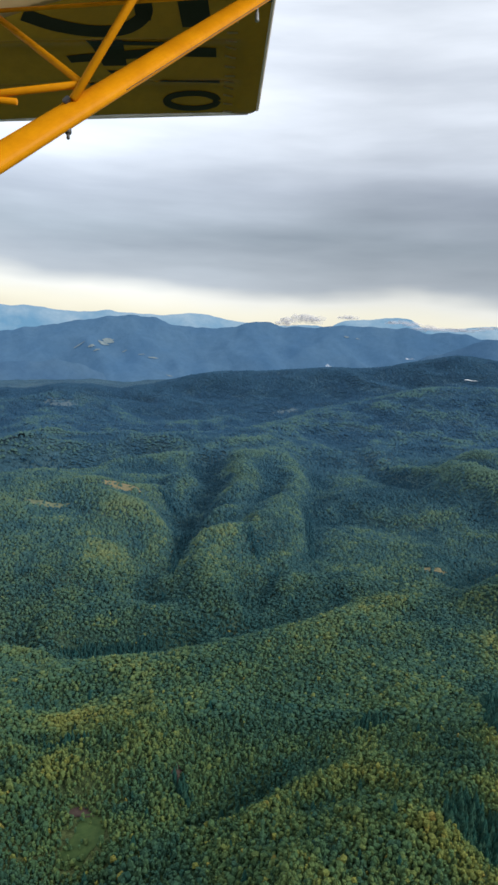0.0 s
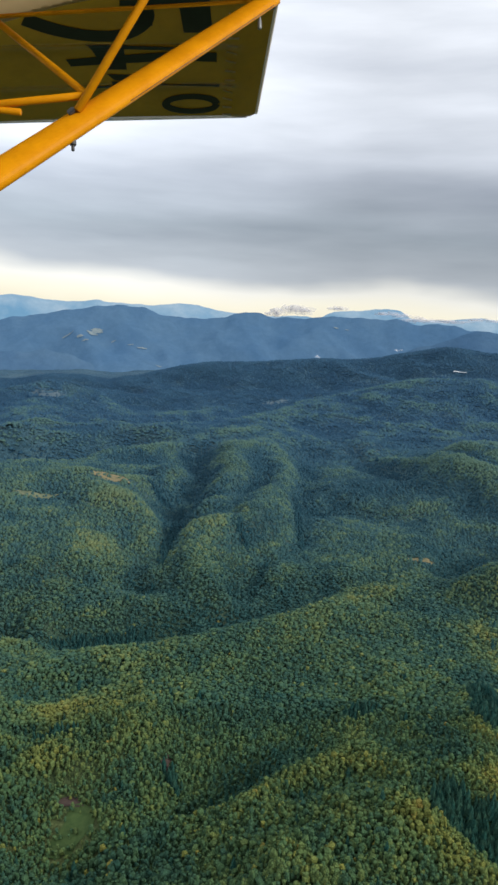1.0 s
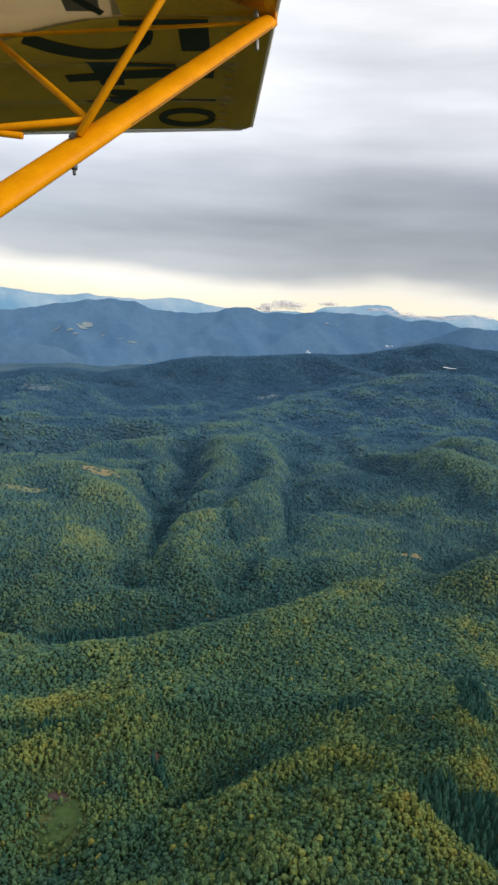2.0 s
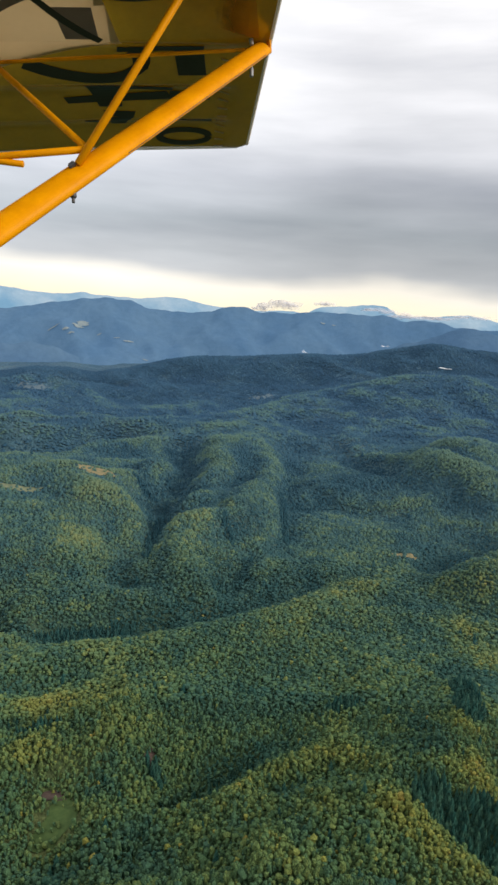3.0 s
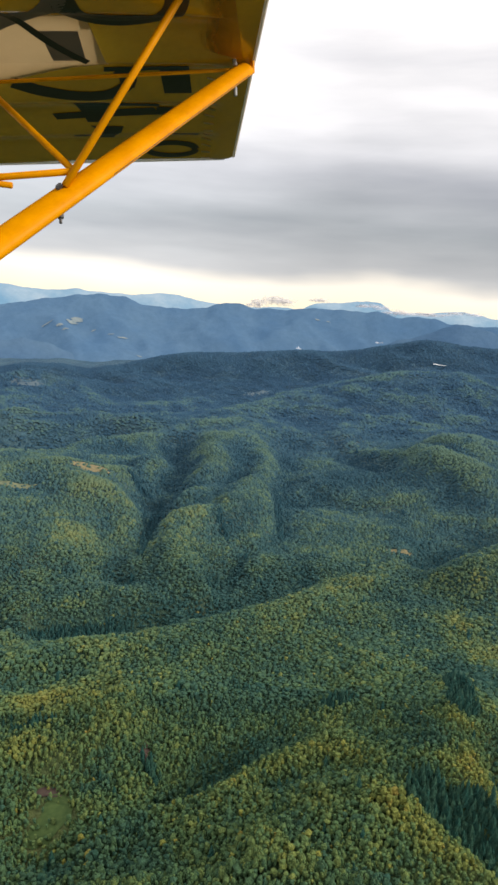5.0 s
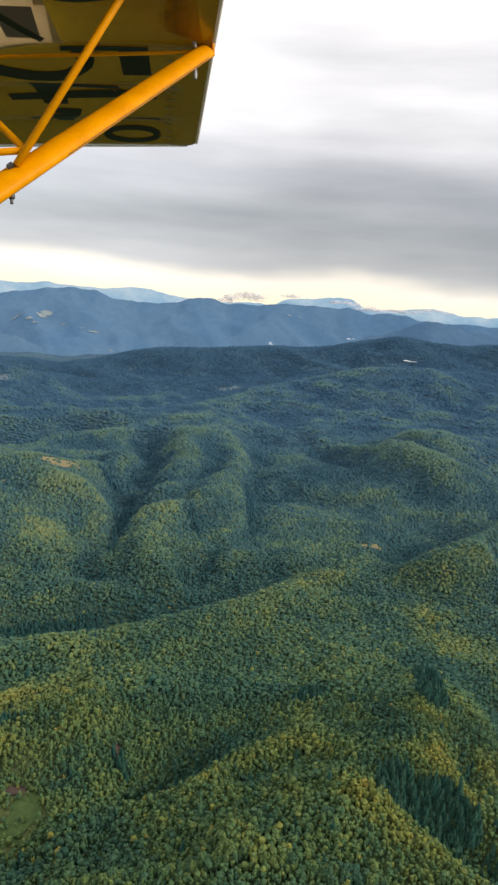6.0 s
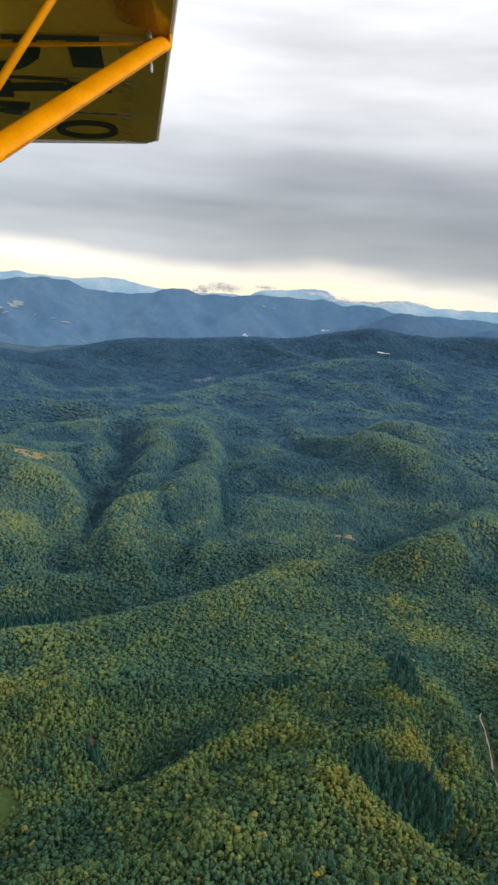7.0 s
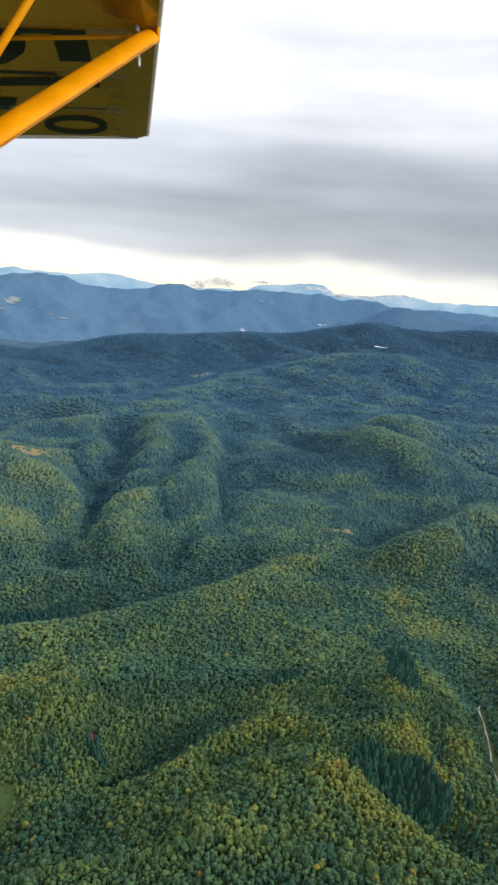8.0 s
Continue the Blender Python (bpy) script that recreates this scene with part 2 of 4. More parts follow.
shape_line((-270, 621, 76), (-257, 675, 69), (-232, 711, 71), (-173, 730, 75), (-122, 736, 74), (-73, 753, 83), (-20, 772, 92), (27, 803, 94), (63, 828, 97), (124, 858, 106), (182, 895, 112))  # long crest
shape_line((-330, 792, 7), (-259, 795, 34), (-192, 808, 39), (-137, 821, 37), (-82, 847, 41), (-24, 862, 58), (29, 888, 68), (93, 926, 84))  # hollow behind the long crest
shape_line((-174, 1601, 131), (-139, 1433, 118), (-154, 1323, 107), (-159, 1225, 95), (-155, 1081, 79), (-164, 1003, 68), (-174, 914, 58))  # gully left
shape_line((127, 1728, 132), (82, 1433, 116), (68, 1274, 96), (61, 1112, 83), (30, 1018, 76), (-12, 955, 68), (-37, 895, 61))  # gully right
shape_line((-147, 1231, 100), (-98, 1256, 109), (-48, 1304, 118), (-7, 1381, 125), (11, 1472, 147), (3, 1583, 158))  # hollow mid
shape_line((-116, 1062, 134), (-86, 1096, 144), (-41, 1118, 155), (-4, 1190, 157), (25, 1292, 159), (44, 1367, 163), (31, 1468, 169), (-11, 1573, 184), (-62, 1766, 188))  # spur mid
shape_line((31, 1281, 154), (44, 1188, 140), (36, 1067, 124), (14, 961, 116))  # spur low right
shape_line((-103, 1085, 134), (-102, 989, 122), (-84, 919, 112), (-50, 889, 109))  # spur low left
shape_line((-42, 1146, 120), (-25, 1081, 106), (-31, 1002, 99), (-9, 967, 90))  # hollow low
shape_line((-105, 1197, 150), (-76, 1293, 157), (-56, 1415, 174), (-80, 1501, 182), (-54, 1653, 185))  # dark knoll
shape_line((-470, 1076, 168), (-472, 1196, 166), (-423, 1232, 175), (-339, 1230, 183), (-269, 1235, 172), (-230, 1322, 167), (-190, 1417, 169))  # hill dry
shape_line((-292, 1171, 176), (-230, 1136, 158), (-190, 1105, 134), (-165, 1021, 121), (-161, 945, 111))  # hill dry spur
shape_line((-365, 1120, 143), (-307, 1023, 121), (-279, 958, 112), (-274, 888, 95), (-269, 802, 76))  # hill dry low
shape_line((-246, 1381, 131), (-200, 1303, 109), (-164, 1225, 99))  # hill dry cut
shape_line((-689, 1610, 68), (-527, 1616, 76), (-408, 1632, 87), (-320, 1676, 97))  # behind dry
shape_line((-325, 751, 74), (-270, 804, 76), (-229, 839, 78), (-178, 876, 82), (-115, 862, 83), (-76, 846, 84))  # left foot
shape_line((-346, 1537, 167), (-250, 1588, 173), (-167, 1674, 178), (-80, 1741, 194), (-17, 1869, 201))  # wood band
shape_line((-733, 1649, 125), (-574, 1760, 131), (-496, 1978, 117), (-377, 2153, 116), (-254, 2335, 120), (-119, 2352, 135))  # valley band
shape_line((-64, 1816, 182), (-18, 1974, 187), (87, 2172, 194), (204, 2306, 220), (297, 2372, 232), (374, 2312, 246), (483, 2398, 283), (604, 2421, 304), (728, 2436, 310), (871, 2433, 274), (1025, 2374, 272))  # ridge centre
shape_line((-261, 2080, 145), (-141, 2391, 129), (-48, 2611, 141), (20, 2696, 162), (119, 2759, 179), (274, 2858, 207), (481, 2997, 235))  # pasture valley
shape_line((-708, 1628, 213), (-631, 1678, 225), (-586, 1799, 217), (-494, 1908, 198), (-354, 1838, 189), (-251, 1768, 183))  # hills left
shape_line((-1064, 2446, 127), (-900, 2503, 143), (-747, 2550, 151), (-493, 2558, 131), (-319, 2527, 127))  # hollow left
shape_line((-1029, 2370, 217), (-911, 2424, 230), (-824, 2463, 246), (-698, 2527, 249), (-602, 2558, 231))  # hills left back
shape_line((171, 1856, 174), (228, 1819, 175), (270, 1596, 171), (317, 1498, 179), (391, 1497, 183))  # plateau right
shape_line((95, 2092, 156), (149, 1974, 149), (213, 1792, 140), (249, 1524, 131), (296, 1432, 129))  # plateau crease
shape_line((166, 1349, 140), (210, 1259, 131), (270, 1239, 140), (333, 1244, 153), (368, 1259, 160))  # bench right
shape_line((85, 1260, 96), (150, 1274, 101), (208, 1227, 101), (267, 1209, 110), (334, 1237, 122), (374, 1232, 126))  # bench hollow
shape_line((374, 1514, 205), (389, 1386, 222), (418, 1341, 211), (438, 1293, 196), (461, 1258, 179), (502, 1221, 153))  # ridge right
shape_line((448, 1536, 225), (495, 1480, 218), (542, 1431, 190), (594, 1399, 154))  # ridge right back
shape_line((544, 1674, 201), (582, 1576, 179), (612, 1500, 131), (633, 1450, 76), (645, 1354, 66))  # valley right
shape_line((664, 1844, 149), (743, 1857, 167), (804, 1831, 187), (924, 1830, 213))  # far right
shape_line((306, 903, 133), (325, 895, 149), (380, 931, 158), (417, 968, 163), (453, 995, 162), (521, 1018, 145))  # dome right
shape_line((411, 948, 114), (459, 936, 100), (388, 842, 91))  # dome front
shape_line((278, 981, 94), (320, 1011, 91), (358, 1040, 100), (405, 1076, 106))  # hollow dome
shape_line((118, 950, 104), (175, 1007, 109), (244, 1019, 114), (240, 1078, 123))  # slope of the far clearing
shape_line((156, 863, 91), (218, 878, 97), (266, 829, 97), (303, 810, 93))  # slope low right
shape_line((163, 670, 91), (220, 704, 90), (289, 763, 85), (327, 795, 86))  # slope right
shape_line((-229, 547, 79), (-215, 565, 77), (-193, 590, 77), (-164, 601, 84), (-136, 622, 84), (-107, 653, 77), (-75, 675, 73))  # spur yellow
shape_line((-220, 577, 48), (-194, 596, 43), (-168, 617, 44), (-144, 636, 48), (-129, 656, 56))  # cut yellow
shape_line((-251, 660, 46), (-208, 674, 45), (-164, 692, 54))  # cut upper
shape_line((-215, 513, 74), (-201, 527, 74), (-179, 547, 74), (-140, 551, 79), (-116, 570, 84), (-102, 609, 81))  # spur second
shape_line((70, 681, 73), (33, 650, 68), (11, 612, 65), (-32, 597, 66), (-69, 629, 68))  # slope centre
shape_line((-52, 504, 44), (-30, 527, 41), (-2, 548, 44), (17, 564, 60), (43, 588, 63), (76, 610, 71), (110, 617, 78))  # hollow centre
shape_line((12, 502, 77), (40, 526, 80), (69, 539, 85), (99, 537, 91), (127, 514, 101))  # ridge front
shape_line((27, 509, 58), (59, 518, 64), (88, 522, 73), (115, 519, 85))  # cut front
shape_line((-48, 465, 68), (-14, 478, 72), (21, 478, 81), (64, 479, 88), (98, 476, 100), (125, 480, 104), (155, 497, 106), (191, 526, 105))  # near hill
shape_line((27, 401, 103), (59, 424, 98), (93, 440, 101), (121, 462, 106))  # near hill top
shape_line((122, 466, 107), (132, 445, 106), (145, 427, 100), (155, 407, 96), (165, 384, 95))  # near hill edge
shape_line((144, 487, 94), (160, 462, 90), (180, 451, 72), (196, 436, 63), (207, 419, 54))  # spruce gully
shape_line((219, 596, 106), (198, 548, 106), (194, 499, 107), (198, 479, 98), (201, 458, 90))  # spur right
shape_line((241, 605, 101), (240, 561, 87), (235, 530, 79), (228, 505, 66))  # cut right
shape_line((-164, 501, 57), (-153, 507, 57), (-110, 510, 59), (-81, 504, 60))  # bank left
shape_line((-125, 432, 50), (-150, 460, 50), (-134, 478, 56))  # low left
shape_line((-85, 438, 63), (-53, 443, 67), (-27, 427, 77))  # near left
shape_line((-72, 373, 80), (27, 349, 95), (135, 355, 96))  # foot near
shape_line((226, 639, 96), (241, 581, 94), (244, 543, 88), (240, 513, 82), (225, 487, 78))  # spur far right
shape_line((334, 638, 66), (303, 609, 60), (297, 567, 56), (284, 529, 52), (280, 497, 50))  # cut track
shape_line((378, 659, 92), (362, 587, 88), (344, 540, 84))  # edge right
shape_line((270, 742, 84), (323, 734, 83), (376, 762, 90))  # slope upper right
# azimuth and elevation, in degrees as seen from the flight line, of the dark ridge that closes the valley
DARK_CREST = [(-40, -4.2), (-23.1, -4.69), (-20.6, -4.76), (-18.1, -4.28), (-15.5, -4.23), (-13.2, -4.6), (-10.5, -4.08), (-7.3, -3.2), (-5.0, -2.85), (-1.3, -2.7), (0.6, -2.41), (3.4, -2.21), (6.7, -2.11), (8.9, -1.84), (11.2, -1.25), (13.8, -0.77), (15.5, -0.85), (17.3, -1.09), (19.1, -1.11), (22.2, -0.78), (24.6, -0.84), (40, -1.0)]
EYE_Z = 450.0
GRID_X, GRID_Y, CELL = -1500.0, -100.0, 8.0


def valley_floor(r):
    return np.interp(r, [350, 560, 800, 1100, 1400, 2000, 2700], [88, 75, 76, 112, 148, 170, 225])


def make_relief():
    """The land between the crest and stream lines, on a square grid: each spot leans to the lines that it lies nearest."""
    posts = np.array(SHAPE)
    rise = posts[:, 2] - valley_floor(np.hypot(posts[:, 0], posts[:, 1]))
    xs, ys = np.arange(GRID_X, 1500.1, CELL), np.arange(GRID_Y, 3200.1, CELL)
    grid = np.zeros((len(ys), len(xs)))
    for i, y in enumerate(ys):
        x = xs[:, None]
        r = np.hypot(x, y)
        w = ((x - posts[:, 0]) ** 2 + (y - posts[:, 1]) ** 2 + (4 + 0.012 * r) ** 2) ** -1.6
        grid[i] = (w * rise).sum(1) / w.sum(1)
    return grid


RELIEF = make_relief()


def relief(x, y):
    u = np.clip((x - GRID_X) / CELL, 0, RELIEF.shape[1] - 1.001)
    v = np.clip((y - GRID_Y) / CELL, 0, RELIEF.shape[0] - 1.001)
    i, j = np.floor(v).astype(int), np.floor(u).astype(int)
    fy, fx = v - i, u - j
    return (RELIEF[i, j] * (1 - fx) + RELIEF[i, j + 1] * fx) * (1 - fy) + (RELIEF[i + 1, j] * (1 - fx) + RELIEF[i + 1, j + 1] * fx) * fy


def height(x, y):
    x, y = np.asarray(x, float), np.asarray(y, float)
    r, az = np.hypot(x, y), np.degrees(np.arctan2(x, y))
    z = valley_floor(r) + relief(x, y)
    aside = 1 - smooth(75, 45, np.abs(az)) * smooth(150, 400, y)
    z = z + fbm(x / 260, y / 260, 4, 7) * (6 + 60 * aside)
    # side gullies, wider and deeper on the far hills
    z = z - np.abs(fbm(x / 70 + 5, y / 70, 3, 21)) * (13 + 4 * smooth(700, 1300, r)) + 2
    z = z - np.abs(fbm(x / 210, y / 210 + 3, 4, 27)) * (30 * smooth(900, 1500, r)) + 4 * smooth(900, 1500, r)
    z = z - np.abs(fbm((x + 0.6 * y) / 330, (y - 0.6 * x) / 480, 4, 33)) * (70 * smooth(1550, 1950, r)) + 8 * smooth(1550, 1950, r)
    # the dark ridge at the valley's end
    crest = EYE_Z + 3250 * np.tan(np.radians(np.interp(az, *zip(*DARK_CREST)))) + fbm(az / 2.2, r * 0, 4, 40) * 14
    crest = np.where(np.abs(az) > 60, 260 + 80 * fbm(az / 9, r * 0, 3, 44), crest)
    k = smooth(2700, 3250, r) * (1 - 0.8 * smooth(3250, 3900, r))
    spur = np.abs(fbm((x + 0.7 * y) / 520, (y - 0.6 * x) / 800, 4, 50)) * 480
    z = z * (1 - k) + k * (crest - spur * smooth(3240, 2900, r) * smooth(2700, 2900, r))
    return z


# distance haze, as the share of blue mixed into canopy and floor colours
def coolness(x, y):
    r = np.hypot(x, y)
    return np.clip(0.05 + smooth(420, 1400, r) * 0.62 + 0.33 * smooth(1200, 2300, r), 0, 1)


# ---------------------------------------------------------------- mesh helpers
def mesh_arrays(name, verts, faces, mat, attrs=(), smooth_shade=False):
    """A mesh from arrays: n x 3 verts, m x 3 or m x 4 faces."""
    me = bpy.data.meshes.new(name)
    k = faces.shape[1]
    me.vertices.add(len(verts))
    me.vertices.foreach_set("co", np.asarray(verts, np.float32).ravel())
    me.loops.add(faces.size)
    me.loops.foreach_set("vertex_index", faces.astype(np.int32).ravel())
    me.polygons.add(len(faces))
    me.polygons.foreach_set("loop_start", np.arange(0, faces.size, k, dtype=np.int32))
    me.polygons.foreach_set("use_smooth", np.full(len(faces), smooth_shade))
    for key, values in attrs:
        a = me.attributes.new(key, "FLOAT", "POINT")
        a.data.foreach_set("value", np.asarray(values, np.float32))
    me.update(calc_edges=True)
    me.materials.append(mat)
    return me


def part(name, bm, mat, parent, label="", smooth_shade=False):
    me = bpy.data.meshes.new(name)
    bmesh.ops.recalc_face_normals(bm, faces=bm.faces)
    for f in bm.faces:
        f.smooth = smooth_shade
    bm.to_mesh(me)
    bm.free()
    me.materials.append(mat)
    ob = new(name, me)
    ob.parent = parent
    if label:
        ob["label"] = label
    return ob


# ---------------------------------------------------------------- ground sheet
def make_sheet():
    front = np.arange(-38, 38.01, 0.28)
    az = np.radians(np.concatenate([front, np.arange(42, 319, 4.0)]))
    rings = [40.0]
    while rings[-1] < 4930:
        rings.append(rings[-1] * (1.03 if rings[-1] < 300 else 1.0125))
    rr = np.array(rings)
    A, R = np.meshgrid(az, rr)
    X, Y = R * np.sin(A), R * np.cos(A)
    Z = height(X, Y)
    n, m = len(az), len(rr)
    verts = np.stack([X.ravel(), Y.ravel(), Z.ravel()], 1)
    verts = np.vstack([verts, [[0, 0, float(height(np.array([0.0]), np.array([0.0]))[0])]]])
    i, j = np.meshgrid(np.arange(m - 1), np.arange(n), indexing="ij")
    i, j = i.ravel(), j.ravel()
    k = (j + 1) % n
    quads = np.stack([i * n + j, i * n + k, (i + 1) * n + k, (i + 1) * n + j], 1)
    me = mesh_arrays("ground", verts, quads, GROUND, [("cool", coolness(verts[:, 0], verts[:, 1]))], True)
    ob = new("ground", me)
    return tagged(ob, "rolling woodland floor in dark green and brown", "ground", kind="structure")


make_sheet()


def make_range_mesh(name, mat, crest, r0, r1, base, rough, seed, label):
    """A mountain chain round the front of the place. Returns its height as a function of azimuth in degrees and distance."""
    def rise(deg, R):
        k = (R - r0) / (r1 - r0)
        top = EYE_Z + r1 * np.tan(np.radians(np.interp(deg, *zip(*crest)))) + fbm(deg / 1.3, deg * 0, 4, seed) * min(rough, 30) * k ** 4
        # spurs run down the slope slantwise, with side valleys between them
        x, y = R * np.sin(np.radians(deg)), R * np.cos(np.radians(deg))
        spur = np.abs(fbm((x + 0.9 * y) / 520, (y - 0.9 * x) / 900, 4, seed + 9)) * 1.3 + np.abs(fbm((x - 0.8 * y) / 700, (y + 0.8 * x) / 900, 3, seed + 4)) * 1.5
        return base + (top - base) * (k ** 0.75) - spur * rough * 3.2 * k * (1 - k)

    az, rr = np.arange(-46, 46.01, 0.25), np.linspace(r0, r1, 46)
    deg, R = np.meshgrid(az, rr)
    X, Y, Z = R * np.sin(np.radians(deg)), R * np.cos(np.radians(deg)), rise(deg, R)
    n, m = len(az), len(rr)
    i, j = np.meshgrid(np.arange(m - 1), np.arange(n - 1), indexing="ij")
    i, j = i.ravel(), j.ravel()
    quads = np.stack([i * n + j, i * n + j + 1, (i + 1) * n + j + 1, (i + 1) * n + j], 1)
    ob = new(name, mesh_arrays(name, np.stack([X.ravel(), Y.ravel(), Z.ravel()], 1), quads, mat, (), True))
    tagged(ob, label, "mountain range", kind="structure")
    return rise


BLUE_CREST = [(-46, 0.6), (-23.0, -0.23), (-20.6, 0.2), (-18.5, 0.59), (-15.9, 1.09), (-14.2, 1.33), (-12.4, 1.52), (-10.6, 1.36), (-9.3, 1.0), (-7.4, 0.74), (-5.6, 0.7), (-4.2, 0.83), (-2.4, 1.34), (-1.0, 1.32), (0.4, 1.08), (2.7, 1.11), (4.6, 1.34), (7.3, 1.31), (10.0, 1.31), (11.9, 0.91), (14.5, 1.0), (15.8, 0.67), (17.9, 0.57), (20.8, 0.51), (46, -0.4)]
FAR_CREST = [(-46, 2.2), (-23.0, 1.87), (-20.5, 1.83), (-18.9, 1.72), (-16.8, 1.69), (-14.2, 1.77), (-12.0, 1.77), (-9.7, 1.6), (-7.9, 1.84), (-6.1, 1.81), (-4.7, 1.44), (-2.8, 1.22), (0.9, 1.19), (3.6, 1.25), (5.0, 1.73), (6.8, 1.91), (8.2, 2.11), (10.2, 1.99), (11.1, 1.46), (12.7, 1.31), (14.9, 1.42), (16.6, 1.59), (18.8, 1.22), (22.0, 1.21), (46, 0.4)]
SHOULDER_CREST = [(-46, -9), (3.0, -3.49), (8.5, -2.14), (11.2, -1.16), (13.7, -0.28), (15.4, 0.34), (16.7, 0.59), (18.0, 0.35), (19.7, -0.11), (21.7, -0.25), (46, -0.8)]
LEFT_SPUR_CREST = [(-46, -1.2), (-23.0, -2.71), (-20.6, -2.43), (-18.5, -2.26), (-16.3, -2.65), (-14.1, -3.5), (-11.9, -4.32), (-10.0, -5.17), (46, -9)]
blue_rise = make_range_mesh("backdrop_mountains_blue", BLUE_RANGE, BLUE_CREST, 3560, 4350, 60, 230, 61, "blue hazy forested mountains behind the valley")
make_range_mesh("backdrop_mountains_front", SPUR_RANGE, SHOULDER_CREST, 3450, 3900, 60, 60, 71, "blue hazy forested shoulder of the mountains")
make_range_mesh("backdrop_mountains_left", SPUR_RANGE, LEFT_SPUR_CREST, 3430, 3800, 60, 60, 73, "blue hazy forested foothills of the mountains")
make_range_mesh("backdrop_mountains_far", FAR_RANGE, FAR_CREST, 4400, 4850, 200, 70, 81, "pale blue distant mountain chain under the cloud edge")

# ---------------------------------------------------------------- clearings
# x, y, half length, half width, turn
CLEARINGS = {
    "meadow": (-138, 477, 27, 13, 72),
    "bare_soil": (-149, 503, 13, 6, 10),
    "scrub": (-76, 553, 4, 10, 0),
    "dry_field": (-287, 1236, 40, 19, 6),
    "dry_field_far": (245, 1012, 22, 6, 0),
    "stubble": (-768, 2356, 46, 30, 0),
    "pasture": (21, 2700, 54, 40, 0),
    "pale_top": (-400, 1138, 35, 9, 20),
}


def inside(x, y, c, grow=1.0):
    cx, cy, a, b, turn = c
    ct, st = math.cos(radians(turn)), math.sin(radians(turn))
    u, v = (x - cx) * ct + (y - cy) * st, -(x - cx) * st + (y - cy) * ct
    return np.hypot(u / a, v / b) / grow < 1 + fbm(x / 14, y / 14, 2, 5) * 0.9


def make_patch(name, c, mat, label, category):
    """A clearing that lies on the slope, with an uneven edge."""
    cx, cy, a, b, turn = c
    ct, st = math.cos(radians(turn)), math.sin(radians(turn))
    verts, n, m = [(0.0, 0.0)], 40, 10
    for i in range(1, m + 1):
        for j in range(n):
            ang = 2 * math.pi * j / n
            e = 1.0 + 1.5 * float(fbm(np.array([math.cos(ang) * 1.7 + cx]), np.array([math.sin(ang) * 1.7 + cy]), 3, 3)[0])
            verts.append((a * e * i / m * math.cos(ang), b * e * i / m * math.sin(ang)))
    v = np.array(verts)
    x, y = cx + v[:, 0] * ct - v[:, 1] * st, cy + v[:, 0] * st + v[:, 1] * ct
    z = height(x, y) + 0.7
    bm = bmesh.new()
    vs = [bm.verts.new(p) for p in zip(x, y, z)]
    for j in range(n):
        bm.faces.new((vs[0], vs[1 + j], vs[1 + (j + 1) % n]))
        for i in range(m - 1):
            p, q = 1 + i * n, 1 + (i + 1) * n
            bm.faces.new((vs[p + j], vs[q + j], vs[q + (j + 1) % n], vs[p + (j + 1) % n]))
    ob = part(name, bm, mat, None, "", True)
    return tagged(ob, label, category, kind="structure")


make_patch("ground_meadow", CLEARINGS["meadow"], GRASS, "small green meadow in a forest clearing", "meadow")
make_patch("ground_bare_soil", CLEARINGS["bare_soil"], SOIL, "red-brown bare soil at the edge of the meadow", "bare soil")
make_patch("ground_scrub", CLEARINGS["scrub"], SOIL, "brown bare slope among the trees", "bare soil")
make_patch("ground_dry_field", CLEARINGS["dry_field"], DRY, "ochre dry grass on a hilltop clearing", "field")
make_patch("ground_dry_field_far", CLEARINGS["dry_field_far"], DRY, "ochre dry grass strip between woods", "field")
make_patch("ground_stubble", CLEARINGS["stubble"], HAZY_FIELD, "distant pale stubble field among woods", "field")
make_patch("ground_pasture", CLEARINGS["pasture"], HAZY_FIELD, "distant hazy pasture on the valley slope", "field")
make_patch("ground_pale_top", CLEARINGS["pale_top"], PALE_GRASS, "pale rough grass on the hilltop", "clearing")


def make_track():
    """The pale forest track in the gully."""
    pts = [Vector((p[0], p[1], 0)) for p in ((312, 620), (303, 607), (301, 588), (296, 567), (291, 548), (284, 528), (283, 512), (279, 494))]
    bm = bmesh.new()
    rows = []
    for a, b in zip(pts, pts[1:]):
        for k in range(8):
            p = a.lerp(b, k / 8)
            side = (b - a).normalized().cross(Vector((0, 0, 1))) * (0.6 + 0.25 * math.sin(p.y * 0.2))
            row = []
            for s in (-1, 0, 1):
                q = p + side * s
                row.append(bm.verts.new((q.x, q.y, float(height(np.array([q.x]), np.array([q.y]))[0]) + 0.8)))
            rows.append(row)
    for r0, r1 in zip(rows, rows[1:]):
        for i in range(2):
            bm.faces.new((r0[i], r0[i + 1], r1[i + 1], r1[i]))
    return tagged(part("road_track", bm, PALE, None), "pale winding forest track of gravel", "track", kind="structure")


make_track()


def make_far_road():
    """The white winding road on the dark ridge."""
    bm = bmesh.new()
    rows = []
    for k in range(25):
        u = k / 24
        az, dist = 14.75 + 1.0 * u, 2985 - 24 * u + 2 * math.sin(u * 7)
        row = []
        for s in (-1, 1):
            q = dist + s * (1.5 + 0.6 * math.sin(u * 5))
            x, y = q * math.sin(radians(az)), q * math.cos(radians(az))
            row.append(bm.verts.new((x, y, float(height(np.array([x]), np.array([y]))[0]) + 7)))
        rows.append(row)
    for a, b in zip(rows, rows[1:]):
        bm.faces.new((a[0], a[1], b[1], b[0]))
    return tagged(part("road_far", bm, SNOWY, None), "white winding road on the dark ridge", "road", kind="structure")


make_far_road()


